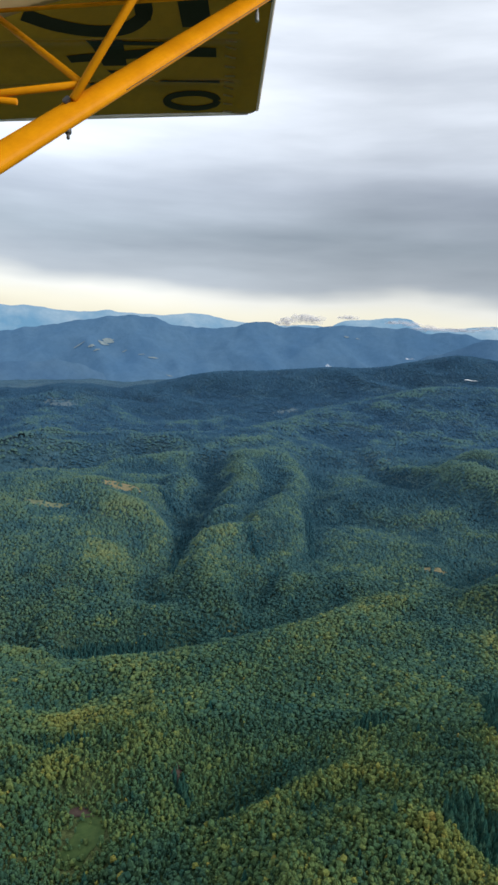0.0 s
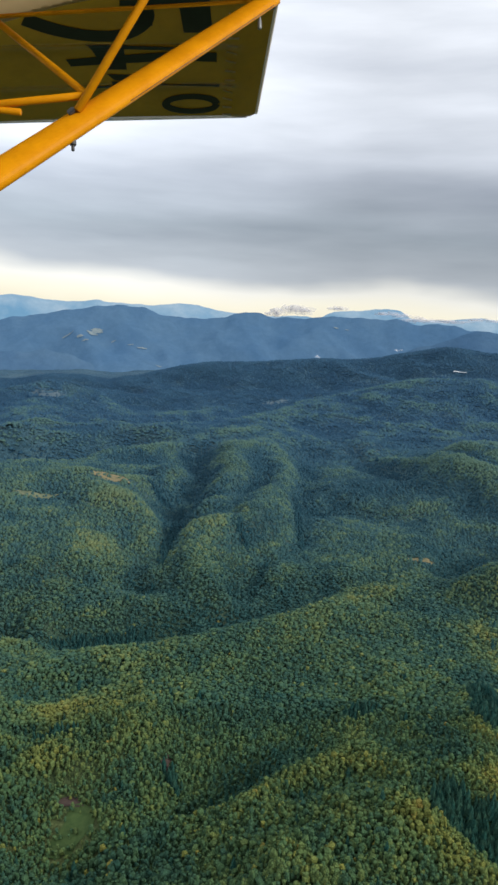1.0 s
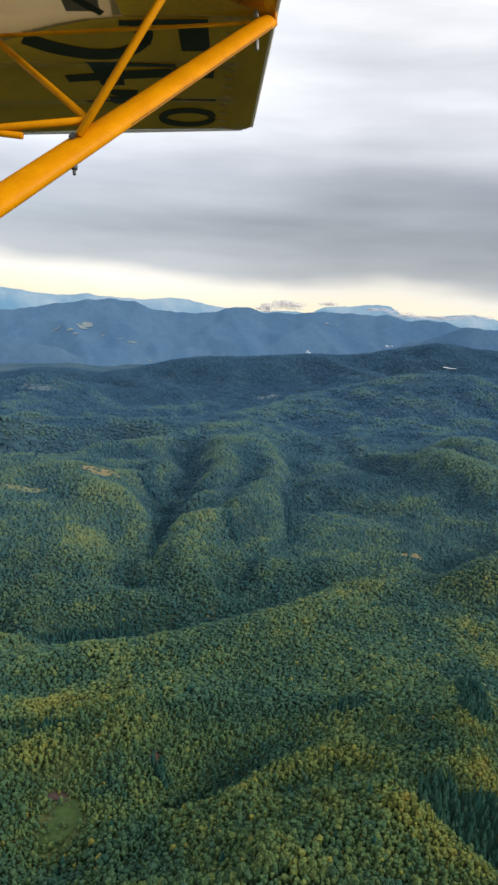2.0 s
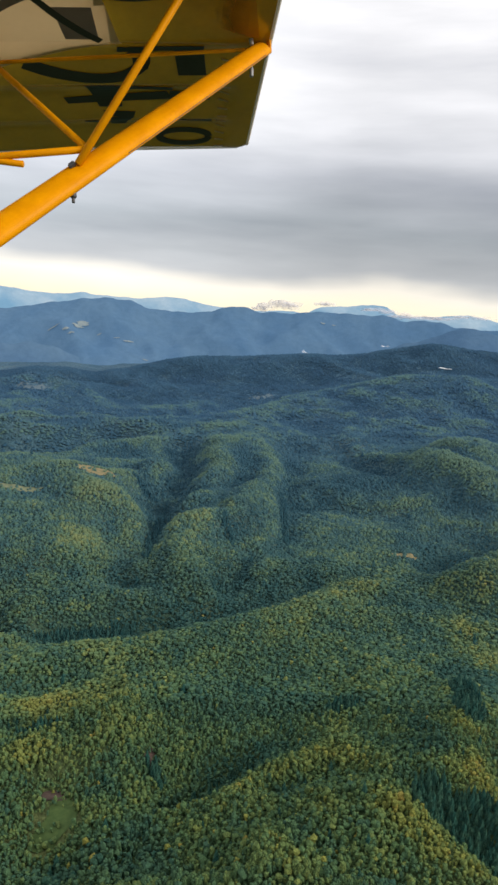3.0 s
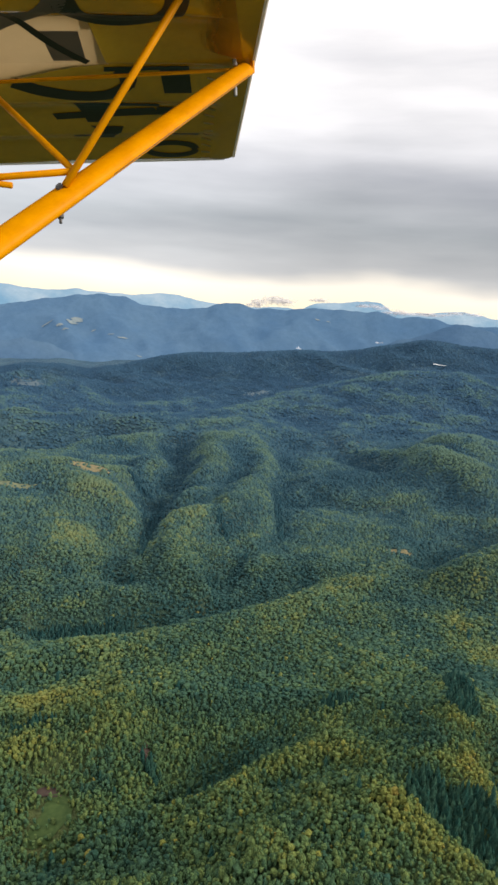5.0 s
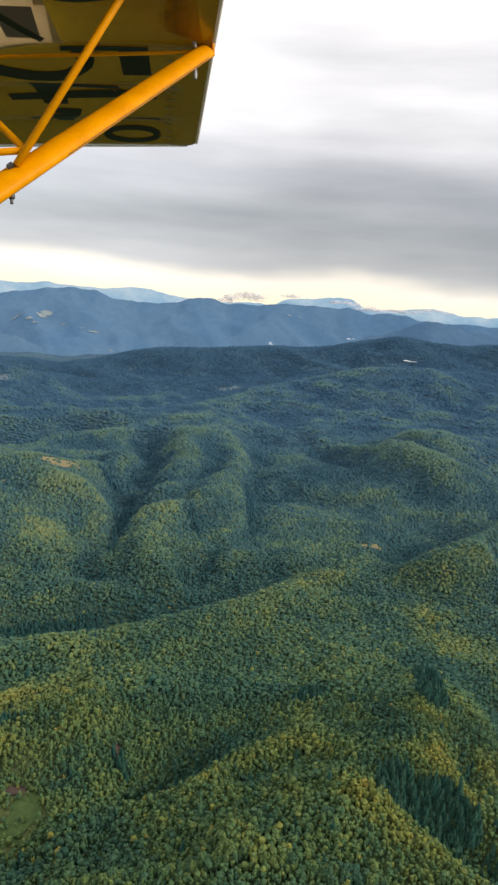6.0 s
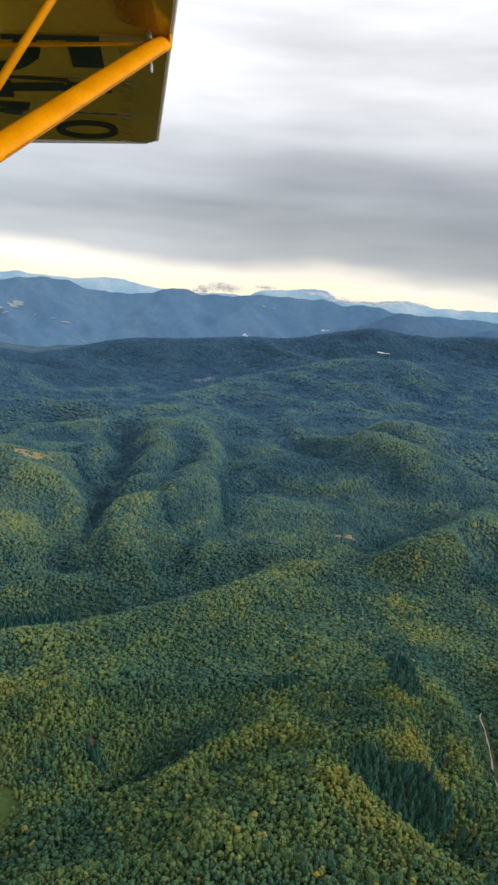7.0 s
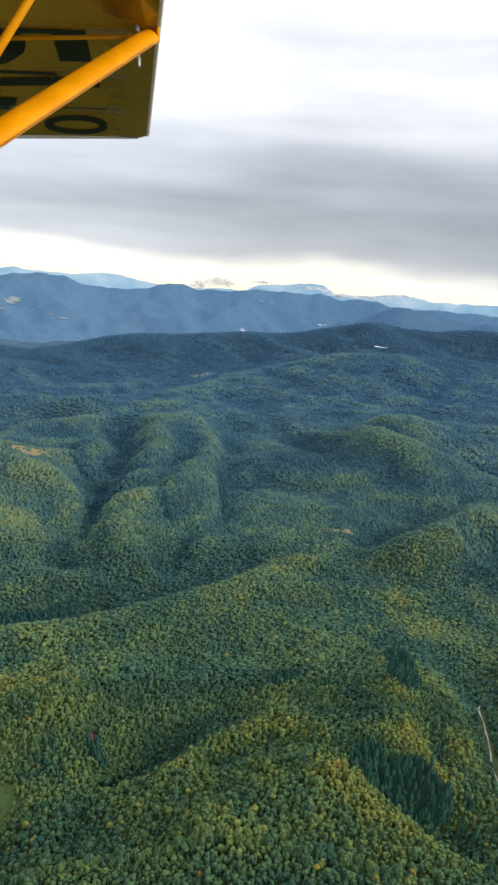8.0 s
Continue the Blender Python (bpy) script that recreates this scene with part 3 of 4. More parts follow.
# ---------------------------------------------------------------- trees
def ico():
    bm = bmesh.new()
    bmesh.ops.create_icosphere(bm, subdivisions=1, radius=1.0)
    v = np.array([p.co[:] for p in bm.verts])
    f = np.array([[q.index for q in p.verts] for p in bm.faces])
    bm.free()
    return v, f


def without_underside(v, f):
    """Leaves out the faces that look straight down, which no tree in the canopy shows."""
    return v, f[v[f][:, :, 2].mean(1) > -0.62]


ICO_V, ICO_F = without_underside(*ico())


def lump_crown(rng, lumps, spread=0.62, size=0.55):
    """A broadleaf crown of unit radius, from uneven clumps; its base is at z = 0, its top near 1.7."""
    vs, fs, n = [], [], 0
    for i in range(lumps):
        if lumps == 1:
            c, s = np.array([0, 0, 0.85]), np.array([1.0, 1.0, 0.95])
        else:
            ang, up = i * 2.4 + rng.uniform(-0.5, 0.5), (i + 0.5) / lumps
            rad = spread * math.sqrt(max(0.0, 1 - (up * 1.15 - 0.25) ** 2)) * rng.uniform(0.7, 1.15)
            c = np.array([math.cos(ang) * rad, math.sin(ang) * rad, 0.35 + up * 1.0])
            s = size * rng.uniform(0.75, 1.2) * np.array([1, 1, 0.85])
        v = ICO_V * s * (1 + rng.uniform(-0.38, 0.38, (len(ICO_V), 1))) + c
        vs.append(v)
        fs.append(ICO_F + n)
        n += len(v)
    return np.vstack(vs), np.vstack(fs)


def tuft_crown(rng, sides):
    """A small far crown: an uneven skirt drawn up to a blunt, leaning top."""
    ring = [(math.cos(2 * math.pi * j / sides) * rng.uniform(0.7, 1.3), math.sin(2 * math.pi * j / sides) * rng.uniform(0.7, 1.3), rng.uniform(-0.3, 0.5)) for j in range(sides)]
    v = np.array(ring + [(rng.uniform(-0.35, 0.35), rng.uniform(-0.35, 0.35), 1.6)])
    return v, np.array([(j, (j + 1) % sides, sides) for j in range(sides)])


def dome_crown(rng, sides):
    """A rounded crown on a hillside: a skirt, a shoulder and a blunt top, all uneven."""
    v = []
    for rad, low, high in ((1.0, -0.3, 0.25), (0.78, 0.75, 1.15)):
        turn = rng.uniform(0, 1)
        v += [(math.cos(2 * math.pi * (j + turn) / sides) * rad * rng.uniform(0.75, 1.25), math.sin(2 * math.pi * (j + turn) / sides) * rad * rng.uniform(0.75, 1.25), rng.uniform(low, high)) for j in range(sides)]
    v.append((rng.uniform(-0.25, 0.25), rng.uniform(-0.25, 0.25), 1.6))
    f = []
    for j in range(sides):
        k = (j + 1) % sides
        f += [(j, k, sides + k), (j, sides + k, sides + j), (sides + j, sides + k, 2 * sides)]
    return np.array(v), np.array(f)


def cone_crown(rng, tiers, sides):
    """A conifer of unit height: tiers of drooping, ragged skirts."""
    vs, fs, n = [], [], 0
    for i in range(tiers):
        z0 = 0.08 + 0.80 * i / tiers
        top = min(1.0, z0 + 1.75 / tiers)
        rad = 0.24 * (1 - z0) ** 0.85 + 0.015
        ring = [(math.cos(2 * math.pi * (j + 0.5 * i) / sides) * rad * (1.22 if j % 2 else 0.78) * rng.uniform(0.85, 1.15),
                 math.sin(2 * math.pi * (j + 0.5 * i) / sides) * rad * (1.22 if j % 2 else 0.78) * rng.uniform(0.85, 1.15),
                 z0 - 0.02 * (j % 2)) for j in range(sides)]
        vs.append(np.array(ring + [(0, 0, top)]))
        fs.append(np.array([(n + j, n + (j + 1) % sides, n + sides) for j in range(sides)]))
        n += sides + 1
    return np.vstack(vs), np.vstack(fs)


CONIFER_STANDS = [(172, 463, 40, 25, -42), (225, 624, 52, 15, -102), (193, 457, 22, 16, -60), (104, 632, 27, 7, 14), (-180, 576, 23, 4, 25), (-199, 814, 63, 7, 19), (-70, 538, 16, 6, -63), (-154, 1111, 136, 8, 91), (-200, 1282, 36, 10, -44), (-31, 1074, 36, 8, -77), (63, 1200, 125, 8, -90)]
# x, y, reach and strength of lighter, yellowing woods and of darker ones, which also paint hollow shade
YELLOW_SPOTS = [(-176, 648, 28, 0.3), (-212, 615, 27, 0.3), (-138, 661, 24, 0.18), (-178, 545, 24, 0.15), (211, 568, 19, 0.36), (201, 511, 20, 0.39), (200, 479, 16, 0.33), (126, 441, 17, 0.24), (141, 421, 14, 0.24), (102, 469, 20, 0.12), (167, 507, 17, 0.15), (89, 539, 23, 0.11), (41, 526, 22, 0.09), (57, 398, 25, 0.12), (-12, 1611, 47, 0.11), (31, 1494, 37, 0.1), (41, 1247, 33, 0.08), (21, 1104, 32, 0.06), (-88, 989, 41, 0.06), (-128, 1069, 28, 0.06)]
OLIVE_SPOTS = [(-335, 1225, 60, 0.14), (-229, 1132, 48, 0.07), (-381, 1169, 57, 0.12), (-291, 1164, 56, 0.07), (-232, 1439, 45, 0.12), (-204, 1544, 32, 0.08), (-276, 1007, 54, 0.06), (272, 798, 35, 0.39), (288, 738, 33, 0.3), (250, 952, 41, 0.11), (265, 885, 29, 0.1), (195, 1111, 47, 0.08), (289, 1223, 52, 0.05), (438, 1290, 42, 0.12), (458, 1248, 41, 0.12), (406, 1360, 44, 0.07), (285, 2353, 73, 0.07), (391, 2295, 96, 0.05), (27, 801, 41, 0.08), (-146, 723, 38, 0.08), (441, 996, 45, 0.08)]
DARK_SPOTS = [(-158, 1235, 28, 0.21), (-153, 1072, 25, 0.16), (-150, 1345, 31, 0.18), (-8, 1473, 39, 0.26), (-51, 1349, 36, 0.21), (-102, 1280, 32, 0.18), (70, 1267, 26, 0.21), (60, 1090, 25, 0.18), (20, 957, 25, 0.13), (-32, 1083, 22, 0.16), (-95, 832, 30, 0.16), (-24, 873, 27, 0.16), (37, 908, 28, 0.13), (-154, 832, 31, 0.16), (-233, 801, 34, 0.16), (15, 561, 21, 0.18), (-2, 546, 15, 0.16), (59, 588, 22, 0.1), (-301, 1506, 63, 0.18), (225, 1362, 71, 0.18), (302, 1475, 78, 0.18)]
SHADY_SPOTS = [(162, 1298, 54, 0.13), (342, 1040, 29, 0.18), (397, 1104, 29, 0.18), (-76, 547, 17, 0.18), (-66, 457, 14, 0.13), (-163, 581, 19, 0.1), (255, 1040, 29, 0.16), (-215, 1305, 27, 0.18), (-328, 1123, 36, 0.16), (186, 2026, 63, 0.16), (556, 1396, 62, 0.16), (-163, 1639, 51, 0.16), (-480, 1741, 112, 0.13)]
rng = np.random.default_rng(11)


def woodland(r0, r1, spacing, az0, az1, seed):
    """Places, sizes, tints and kinds of the trees between two distances."""
    g = np.random.default_rng(seed)
    xs, ys = np.arange(-r1 * 0.75, r1 * 0.75, spacing), np.arange(r0 * 0.75, r1, spacing)
    X, Y = np.meshgrid(xs, ys)
    X = (X + g.uniform(-0.75, 0.75, X.shape) * spacing).ravel()
    Y = (Y + g.uniform(-0.75, 0.75, Y.shape) * spacing).ravel()
    r, az = np.hypot(X, Y), np.degrees(np.arctan2(X, Y))
    keep = (r >= r0) & (r < r1) & (az > az0) & (az < az1)
    X, Y = X[keep], Y[keep]
    bare = np.zeros(len(X), bool)
    for c in CLEARINGS.values():
        bare |= inside(X, Y, c, 1.2) & (g.random(len(X)) < np.where(np.hypot(X - c[0], Y - c[1]) < 0.6 * c[2], 0.88, 0.62))
    bare |= (np.abs(X - (280 + (Y - 496) * 0.22)) < 5) & (Y > 480) & (Y < 612)
    bare |= g.random(len(X)) < 0.03
    X, Y = X[~bare], Y[~bare]
    n = len(X)
    tint = 0.37 + 0.38 * fbm(X / 85, Y / 85, 3, 90) + 0.34 * fbm(X / 24, Y / 24, 2, 92) + 0.13 * (smooth(-0.03, 0.03, fbm(X / 55, Y / 80, 3, 99)) - 0.5) + 0.04 * smooth(640, 480, Y) + g.normal(0, np.where(Y < 640, 0.08, 0.10), n) * (1 - 0.3 * coolness(X, Y))
    for cx, cy, w, k in YELLOW_SPOTS + OLIVE_SPOTS:
        tint += k * np.exp(-((X - cx) ** 2 + (Y - cy) ** 2) / w ** 2)
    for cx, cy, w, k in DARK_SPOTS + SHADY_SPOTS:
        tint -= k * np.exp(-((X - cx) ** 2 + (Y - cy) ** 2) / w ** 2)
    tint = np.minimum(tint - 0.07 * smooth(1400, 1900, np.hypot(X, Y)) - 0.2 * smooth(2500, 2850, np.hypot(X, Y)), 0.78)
    # gully shade and crest light put into the tint; lie also sets spruce in the gullies
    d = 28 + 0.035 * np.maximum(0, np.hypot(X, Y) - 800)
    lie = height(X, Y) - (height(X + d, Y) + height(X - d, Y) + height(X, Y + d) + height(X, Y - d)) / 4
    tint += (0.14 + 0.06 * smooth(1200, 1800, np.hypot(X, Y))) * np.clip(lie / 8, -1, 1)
    odd = g.random(n)
    tint = np.where((odd < np.where(Y < 520, 0.016, 0.004)) & (Y < 900), g.uniform(0.68, 0.92, n), tint)
    con = np.zeros(n, bool)
    for c in CONIFER_STANDS:
        con |= inside(X, Y, c)
    con |= (g.random(n) < 0.002 + 0.012 * smooth(0.08, 0.2, fbm(X / 60, Y / 60, 2, 95)) * smooth(1400, 900, Y) + 0.12 * smooth(-5, -12, lie))
    con &= np.hypot(X, Y) < 2500
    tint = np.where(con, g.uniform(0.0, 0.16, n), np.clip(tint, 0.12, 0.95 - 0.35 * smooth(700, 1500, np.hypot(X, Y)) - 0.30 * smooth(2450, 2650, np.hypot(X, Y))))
    size = np.clip(np.exp(g.normal(-0.04, 0.27, n)), 0.5, 1.75) * (1 + 0.5 * fbm(X / 50, Y / 50, 2, 97)) * (1 + 0.1 * smooth(620, 420, np.hypot(X, Y)))
    return X, Y, height(X, Y), size, tint, con, g


def forest(name, trees, pick, templates, label, scale_xy, scale_z, lift=0.0, mat=FOLIAGE, soft=False):
    """One mesh of all the picked trees."""
    X, Y, Z, size, tint, _, g = trees
    idx = np.flatnonzero(pick)
    kind = g.integers(0, len(templates), len(idx))
    vs, fs, ts, cs, n = [], [], [], [], 0
    for k, (tv, tf) in enumerate(templates):
        ids = idx[kind == k]
        if not len(ids):
            continue
        ang = g.uniform(0, 2 * math.pi, len(ids))
        sx, sz = size[ids] * scale_xy, size[ids] * scale_z * g.uniform(0.85, 1.2, len(ids))
        c, s = np.cos(ang) * sx, np.sin(ang) * sx
        V = np.empty((len(ids), len(tv), 3))
        V[:, :, 0] = tv[None, :, 0] * c[:, None] - tv[None, :, 1] * s[:, None] + X[ids][:, None]
        V[:, :, 1] = tv[None, :, 0] * s[:, None] + tv[None, :, 1] * c[:, None] + Y[ids][:, None]
        V[:, :, 2] = tv[None, :, 2] * sz[:, None] + Z[ids][:, None] + lift
        F = tf[None] + (np.arange(len(ids)) * len(tv))[:, None, None] + n
        vs.append(V.reshape(-1, 3))
        fs.append(F.reshape(-1, 3))
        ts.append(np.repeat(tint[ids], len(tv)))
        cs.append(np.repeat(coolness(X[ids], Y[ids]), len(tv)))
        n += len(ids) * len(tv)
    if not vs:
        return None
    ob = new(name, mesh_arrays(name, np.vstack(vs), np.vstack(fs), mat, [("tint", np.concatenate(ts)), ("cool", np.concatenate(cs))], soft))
    return tagged(ob, label, "forest", kind="stuff")


NEAR_CROWNS = [lump_crown(rng, 2, 0.38, 0.8) for _ in range(8)] + [(v * (0.85, 0.85, 1.25), f) for v, f in (lump_crown(rng, 3, 0.3, 0.66) for _ in range(5))]
MID_CROWNS = [lump_crown(rng, 1) for _ in range(9)]
HILL_CROWNS = [dome_crown(rng, 4) for _ in range(14)]
FAR_CROWNS = [tuft_crown(rng, 5) for _ in range(12)]
NEAR_CONES = [cone_crown(rng, 7, 8) for _ in range(4)]
MID_CONES = [cone_crown(rng, 4, 6) for _ in range(3)]
AZ0, AZ1 = -29, 32.5
near = woodland(350, 640, 2.7, AZ0, AZ1, 1)
mid = woodland(640, 1000, 2.8, AZ0, AZ1, 2)
hills = woodland(1000, 1600, 3.5, AZ0, AZ1, 4)
far = woodland(1600, 3330, 6.3, -26, 28, 3)

# the trees that the flight passes nearest are things of their own
near_r = np.hypot(near[0], near[1])
order = np.argsort(near_r + 400 * (np.abs(np.degrees(np.arctan2(near[0], near[1])) - 1) > 22) + 400 * (near_r < 390))
single = np.zeros(len(near_r), bool)
single[order[:290]] = True
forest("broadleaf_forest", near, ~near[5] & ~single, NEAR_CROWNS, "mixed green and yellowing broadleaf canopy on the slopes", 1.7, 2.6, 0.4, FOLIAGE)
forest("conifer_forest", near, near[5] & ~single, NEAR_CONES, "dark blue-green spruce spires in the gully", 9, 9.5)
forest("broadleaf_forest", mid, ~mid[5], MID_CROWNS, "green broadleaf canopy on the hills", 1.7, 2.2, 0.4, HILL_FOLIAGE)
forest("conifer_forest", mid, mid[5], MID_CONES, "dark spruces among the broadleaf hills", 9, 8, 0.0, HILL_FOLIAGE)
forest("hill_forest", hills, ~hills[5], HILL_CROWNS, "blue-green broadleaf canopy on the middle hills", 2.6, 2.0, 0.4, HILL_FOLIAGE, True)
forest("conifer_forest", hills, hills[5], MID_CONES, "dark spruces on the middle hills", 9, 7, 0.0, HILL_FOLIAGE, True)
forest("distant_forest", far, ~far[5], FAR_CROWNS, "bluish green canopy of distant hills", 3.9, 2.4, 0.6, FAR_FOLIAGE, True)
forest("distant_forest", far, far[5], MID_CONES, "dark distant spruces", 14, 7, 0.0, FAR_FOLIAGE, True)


def make_trunk():
    """A tapered trunk with four limbs, 1 unit high."""
    bm = bmesh.new()

    def limb(a, b, ra, rb):
        a, b = Vector(a), Vector(b)
        m = Matrix.Translation((a + b) / 2) @ (b - a).to_track_quat("Z", "Y").to_matrix().to_4x4()
        bmesh.ops.create_cone(bm, cap_ends=True, segments=7, radius1=ra, radius2=rb, depth=(b - a).length, matrix=m)
    limb((0, 0, -0.12), (0.01, 0, 0.55), 0.035, 0.024)
    limb((0.01, 0, 0.53), (0.0, 0.03, 1.0), 0.024, 0.008)
    for k in range(4):
        ang = 0.7 + k * 1.6
        limb((0.01, 0, 0.42 + 0.09 * k), (math.cos(ang) * 0.26, math.sin(ang) * 0.26, 0.68 + 0.08 * k), 0.015, 0.005)
    me = bpy.data.meshes.new("trunk")
    bm.to_mesh(me)
    bm.free()
    me.materials.append(BARK)
    return me


TRUNK = make_trunk()
TINTS = (0.2, 0.34, 0.46, 0.58, 0.74, 0.92)
CROWN_MESHES = {}


def crown_mesh(kind, tint, variant):
    key = (kind, tint, variant)
    if key not in CROWN_MESHES:
        g = np.random.default_rng(hash((kind == "cone", int(tint * 100), variant)) % 9973)
        v, f = cone_crown(g, 8, 10) if kind == "cone" else lump_crown(g, 22, 0.70, 0.36)
        if kind != "cone":
            v = v * (1, 1, 1.0)
        CROWN_MESHES[key] = mesh_arrays("crown", v, f, FOLIAGE, [("tint", np.full(len(v), tint)), ("cool", np.full(len(v), 0.05))], True)
    return CROWN_MESHES[key]


def make_tree(x, y, z, size, tint, conifer, turn, variant):
    t = min(TINTS, key=lambda q: abs(q - tint))
    if conifer:
        root, words = new("spruce"), "dark blue-green spruce in the woods"
        crown = new("crown", crown_mesh("cone", 0.07, variant))
        crown.scale = (12 * size, 12 * size, 12 * size)
    else:
        words = {0.2: "dark green broadleaf tree", 0.34: "green broadleaf tree", 0.46: "light green broadleaf tree", 0.58: "olive-green broadleaf tree",
                 0.74: "yellowing broadleaf tree", 0.92: "rust-coloured autumn tree"}[t] + " in a dense canopy"
        root = new("tree")
        crown = new("crown", crown_mesh("lump", t, variant))
        crown.scale = (2.2 * size, 2.2 * size, 4.0 * size)
        crown.location = (0, 0, 0.9)
    trunk = new("trunk", TRUNK)
    trunk.scale = (4.6 * size, 4.6 * size, 6.4 * size)
    crown.parent = trunk.parent = root
    root.matrix_world = pose(x, y, z, 0, 0, turn)
    return tagged(root, words, "tree", group="trees of the nearest slope")


for i in np.flatnonzero(single):
    make_tree(float(near[0][i]), float(near[1][i]), float(near[2][i]), float(near[3][i]), float(near[4][i]), bool(near[5][i]), float(i * 47 % 360), int(i % 3))


# ---------------------------------------------------------------- mist and far details
def from_angles(az, el, r):
    return Vector((r * math.sin(radians(az)), r * math.cos(radians(az)), EYE_Z + r * math.tan(radians(el))))


def make_wisp(name, az, el, r, wide, tall, lumps, label, seed):
    """A soft cloud of a few thin, overlapping shells, open at the back."""
    g = np.random.default_rng(seed)
    c = from_angles(az, el, r)
    front = ICO_F[ICO_V[ICO_F][:, :, 1].mean(1) < 0.1]
    vs, fs, n = [], [], 0
    for k in range(lumps):
        u, w = (k + 0.5) / lumps * 2 - 1 + g.uniform(-0.2, 0.2), g.uniform(-0.4, 0.5)
        s = np.array([wide * g.uniform(0.25, 0.5), 14, tall * g.uniform(0.3, 0.75) * (1.1 - 0.6 * abs(u))])
        v = ICO_V * s * (1 + g.uniform(-0.3, 0.3, (len(ICO_V), 1)))
        vs.append(v + np.array([u * wide, g.uniform(-30, 30), w * tall * (1 - 0.5 * abs(u))]) + np.array(c[:]))
        fs.append(front + n)
        n += len(v)
    ob = new(name, mesh_arrays(name, np.vstack(vs), np.vstack(fs), CLOUD if name == "cloud_wisp" else MIST, (), True))
    return tagged(ob, label, "mist", kind="stuff")


for k, (az, el, r, wide, tall) in enumerate(((3.8, -2.0, 3640, 13, 13), (6.3, -2.12, 3640, 11, 8), (8.0, -1.95, 3640, 18, 6), (10.3, -1.15, 3480, 16, 9))):
    make_wisp("mist_wisp", az, el, r, wide, tall, 7, "white mist rising behind the dark ridge", 200 + k)
for k, (az, el, wide, tall) in enumerate(((0.2, 1.35, 60, 36), (1.7, 1.65, 120, 64), (5.3, 1.95, 60, 26), (9.8, 1.65, 110, 26), (11.5, 1.25, 110, 34), (13.8, 1.25, 140, 22), (16.8, 1.45, 120, 18))):
    make_wisp("cloud_wisp", az, el, 4700, wide, tall, 16, "grey cloud wisps on the far mountain crest", 220 + k)


def make_far_field(az, el, wide, deep):
    """A pale field with houses on the blue mountain, where the line of sight meets the slope."""
    rr = np.linspace(3580, 4340, 300)
    over = blue_rise(np.full(300, az), rr) - (EYE_Z + rr * math.tan(radians(el)))
    r = float(rr[np.argmax(over > 0)])
    bm = bmesh.new()
    rings, n = [], 20
    for i in range(1, 5):
        ring = []
        for j in range(n):
            ang = 2 * math.pi * j / n
            e = i / 4 * (0.8 + 0.25 * math.sin(2 * ang + az) + 0.12 * math.sin(5 * ang + 9 * el))
            a, q = az + math.cos(ang) * wide / 2 * e, r + math.sin(ang) * deep / 2 * e
            ring.append(bm.verts.new((q * math.sin(radians(a)), q * math.cos(radians(a)), float(blue_rise(np.array([a]), np.array([q]))[0]) + 6)))
        rings.append(ring)
    bm.faces.new(rings[0])
    for p, q in zip(rings, rings[1:]):
        for j in range(n):
            bm.faces.new((p[j], p[(j + 1) % n], q[(j + 1) % n], q[j]))
    return tagged(part("backdrop_field", bm, FAR_FIELD, None, "", True), "pale distant field on the blue mountain", "field", kind="structure")


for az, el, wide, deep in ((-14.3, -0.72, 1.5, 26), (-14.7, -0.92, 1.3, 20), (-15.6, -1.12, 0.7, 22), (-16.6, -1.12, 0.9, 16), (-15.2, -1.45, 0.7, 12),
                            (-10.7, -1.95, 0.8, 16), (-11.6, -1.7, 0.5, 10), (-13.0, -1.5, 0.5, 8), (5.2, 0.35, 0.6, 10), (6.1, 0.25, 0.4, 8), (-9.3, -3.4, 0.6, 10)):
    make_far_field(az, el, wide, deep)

# ---------------------------------------------------------------- aeroplane wing and struts
def axes_matrix(x, y, origin):
    x, y = Vector(x).normalized(), Vector(y).normalized()
    z = x.cross(y).normalized()
    y = z.cross(x)
    m = Matrix((x, y, z)).transposed().to_4x4()
    m.translation = origin
    return m


aeroplane = new("aeroplane")
aeroplane.matrix_world = axes_matrix((0.97819, 0.13059, 0.16150), (-0.10487, 0.98174, -0.15868), (0, 0, 450))
tagged(aeroplane, "yellow fabric-covered high-wing aeroplane with yellow tube struts", "aeroplane")
WING_Z, RIB = 1.676, 0.38
X_AFT, X_EDGE, Y_IN = -1.12, 0.634, 1.5


def tip_y(x):
    """The tip edge runs slightly outwards to the trailing edge, with a small rounded corner."""
    return 4.31 + 0.16 * x - 0.05 * max(0.0, (x - 0.55) / 0.084) ** 3


def aligned(x, y):
    """Ribs and markings line up with the tip edge as they come near it."""
    return y + (0.16 * x - 0.045) * min(1.0, max(0.0, (y - 2.5) / 1.8))


def skin_z(x, y):
    """Underside: fabric drawn up beyond each rib, a little camber."""
    k = ((y - 0.14 * x - 3.51) / RIB) % 1.0
    edge = min(1.0, max(0.0, (X_EDGE - 0.12 - x) / 0.12))
    return WING_Z + 0.036 * 6.75 * k * (1 - k) ** 2 * edge + 0.012 * math.sin(math.pi * min(1, max(0, (X_EDGE - x) / 1.7)))


# corners of the pale reflection, built as a panel over an added opening
SHEEN_PANEL = ((-0.64, 2.76), (-0.12, 2.80), (-0.05, 3.185), (-0.74, 3.39))


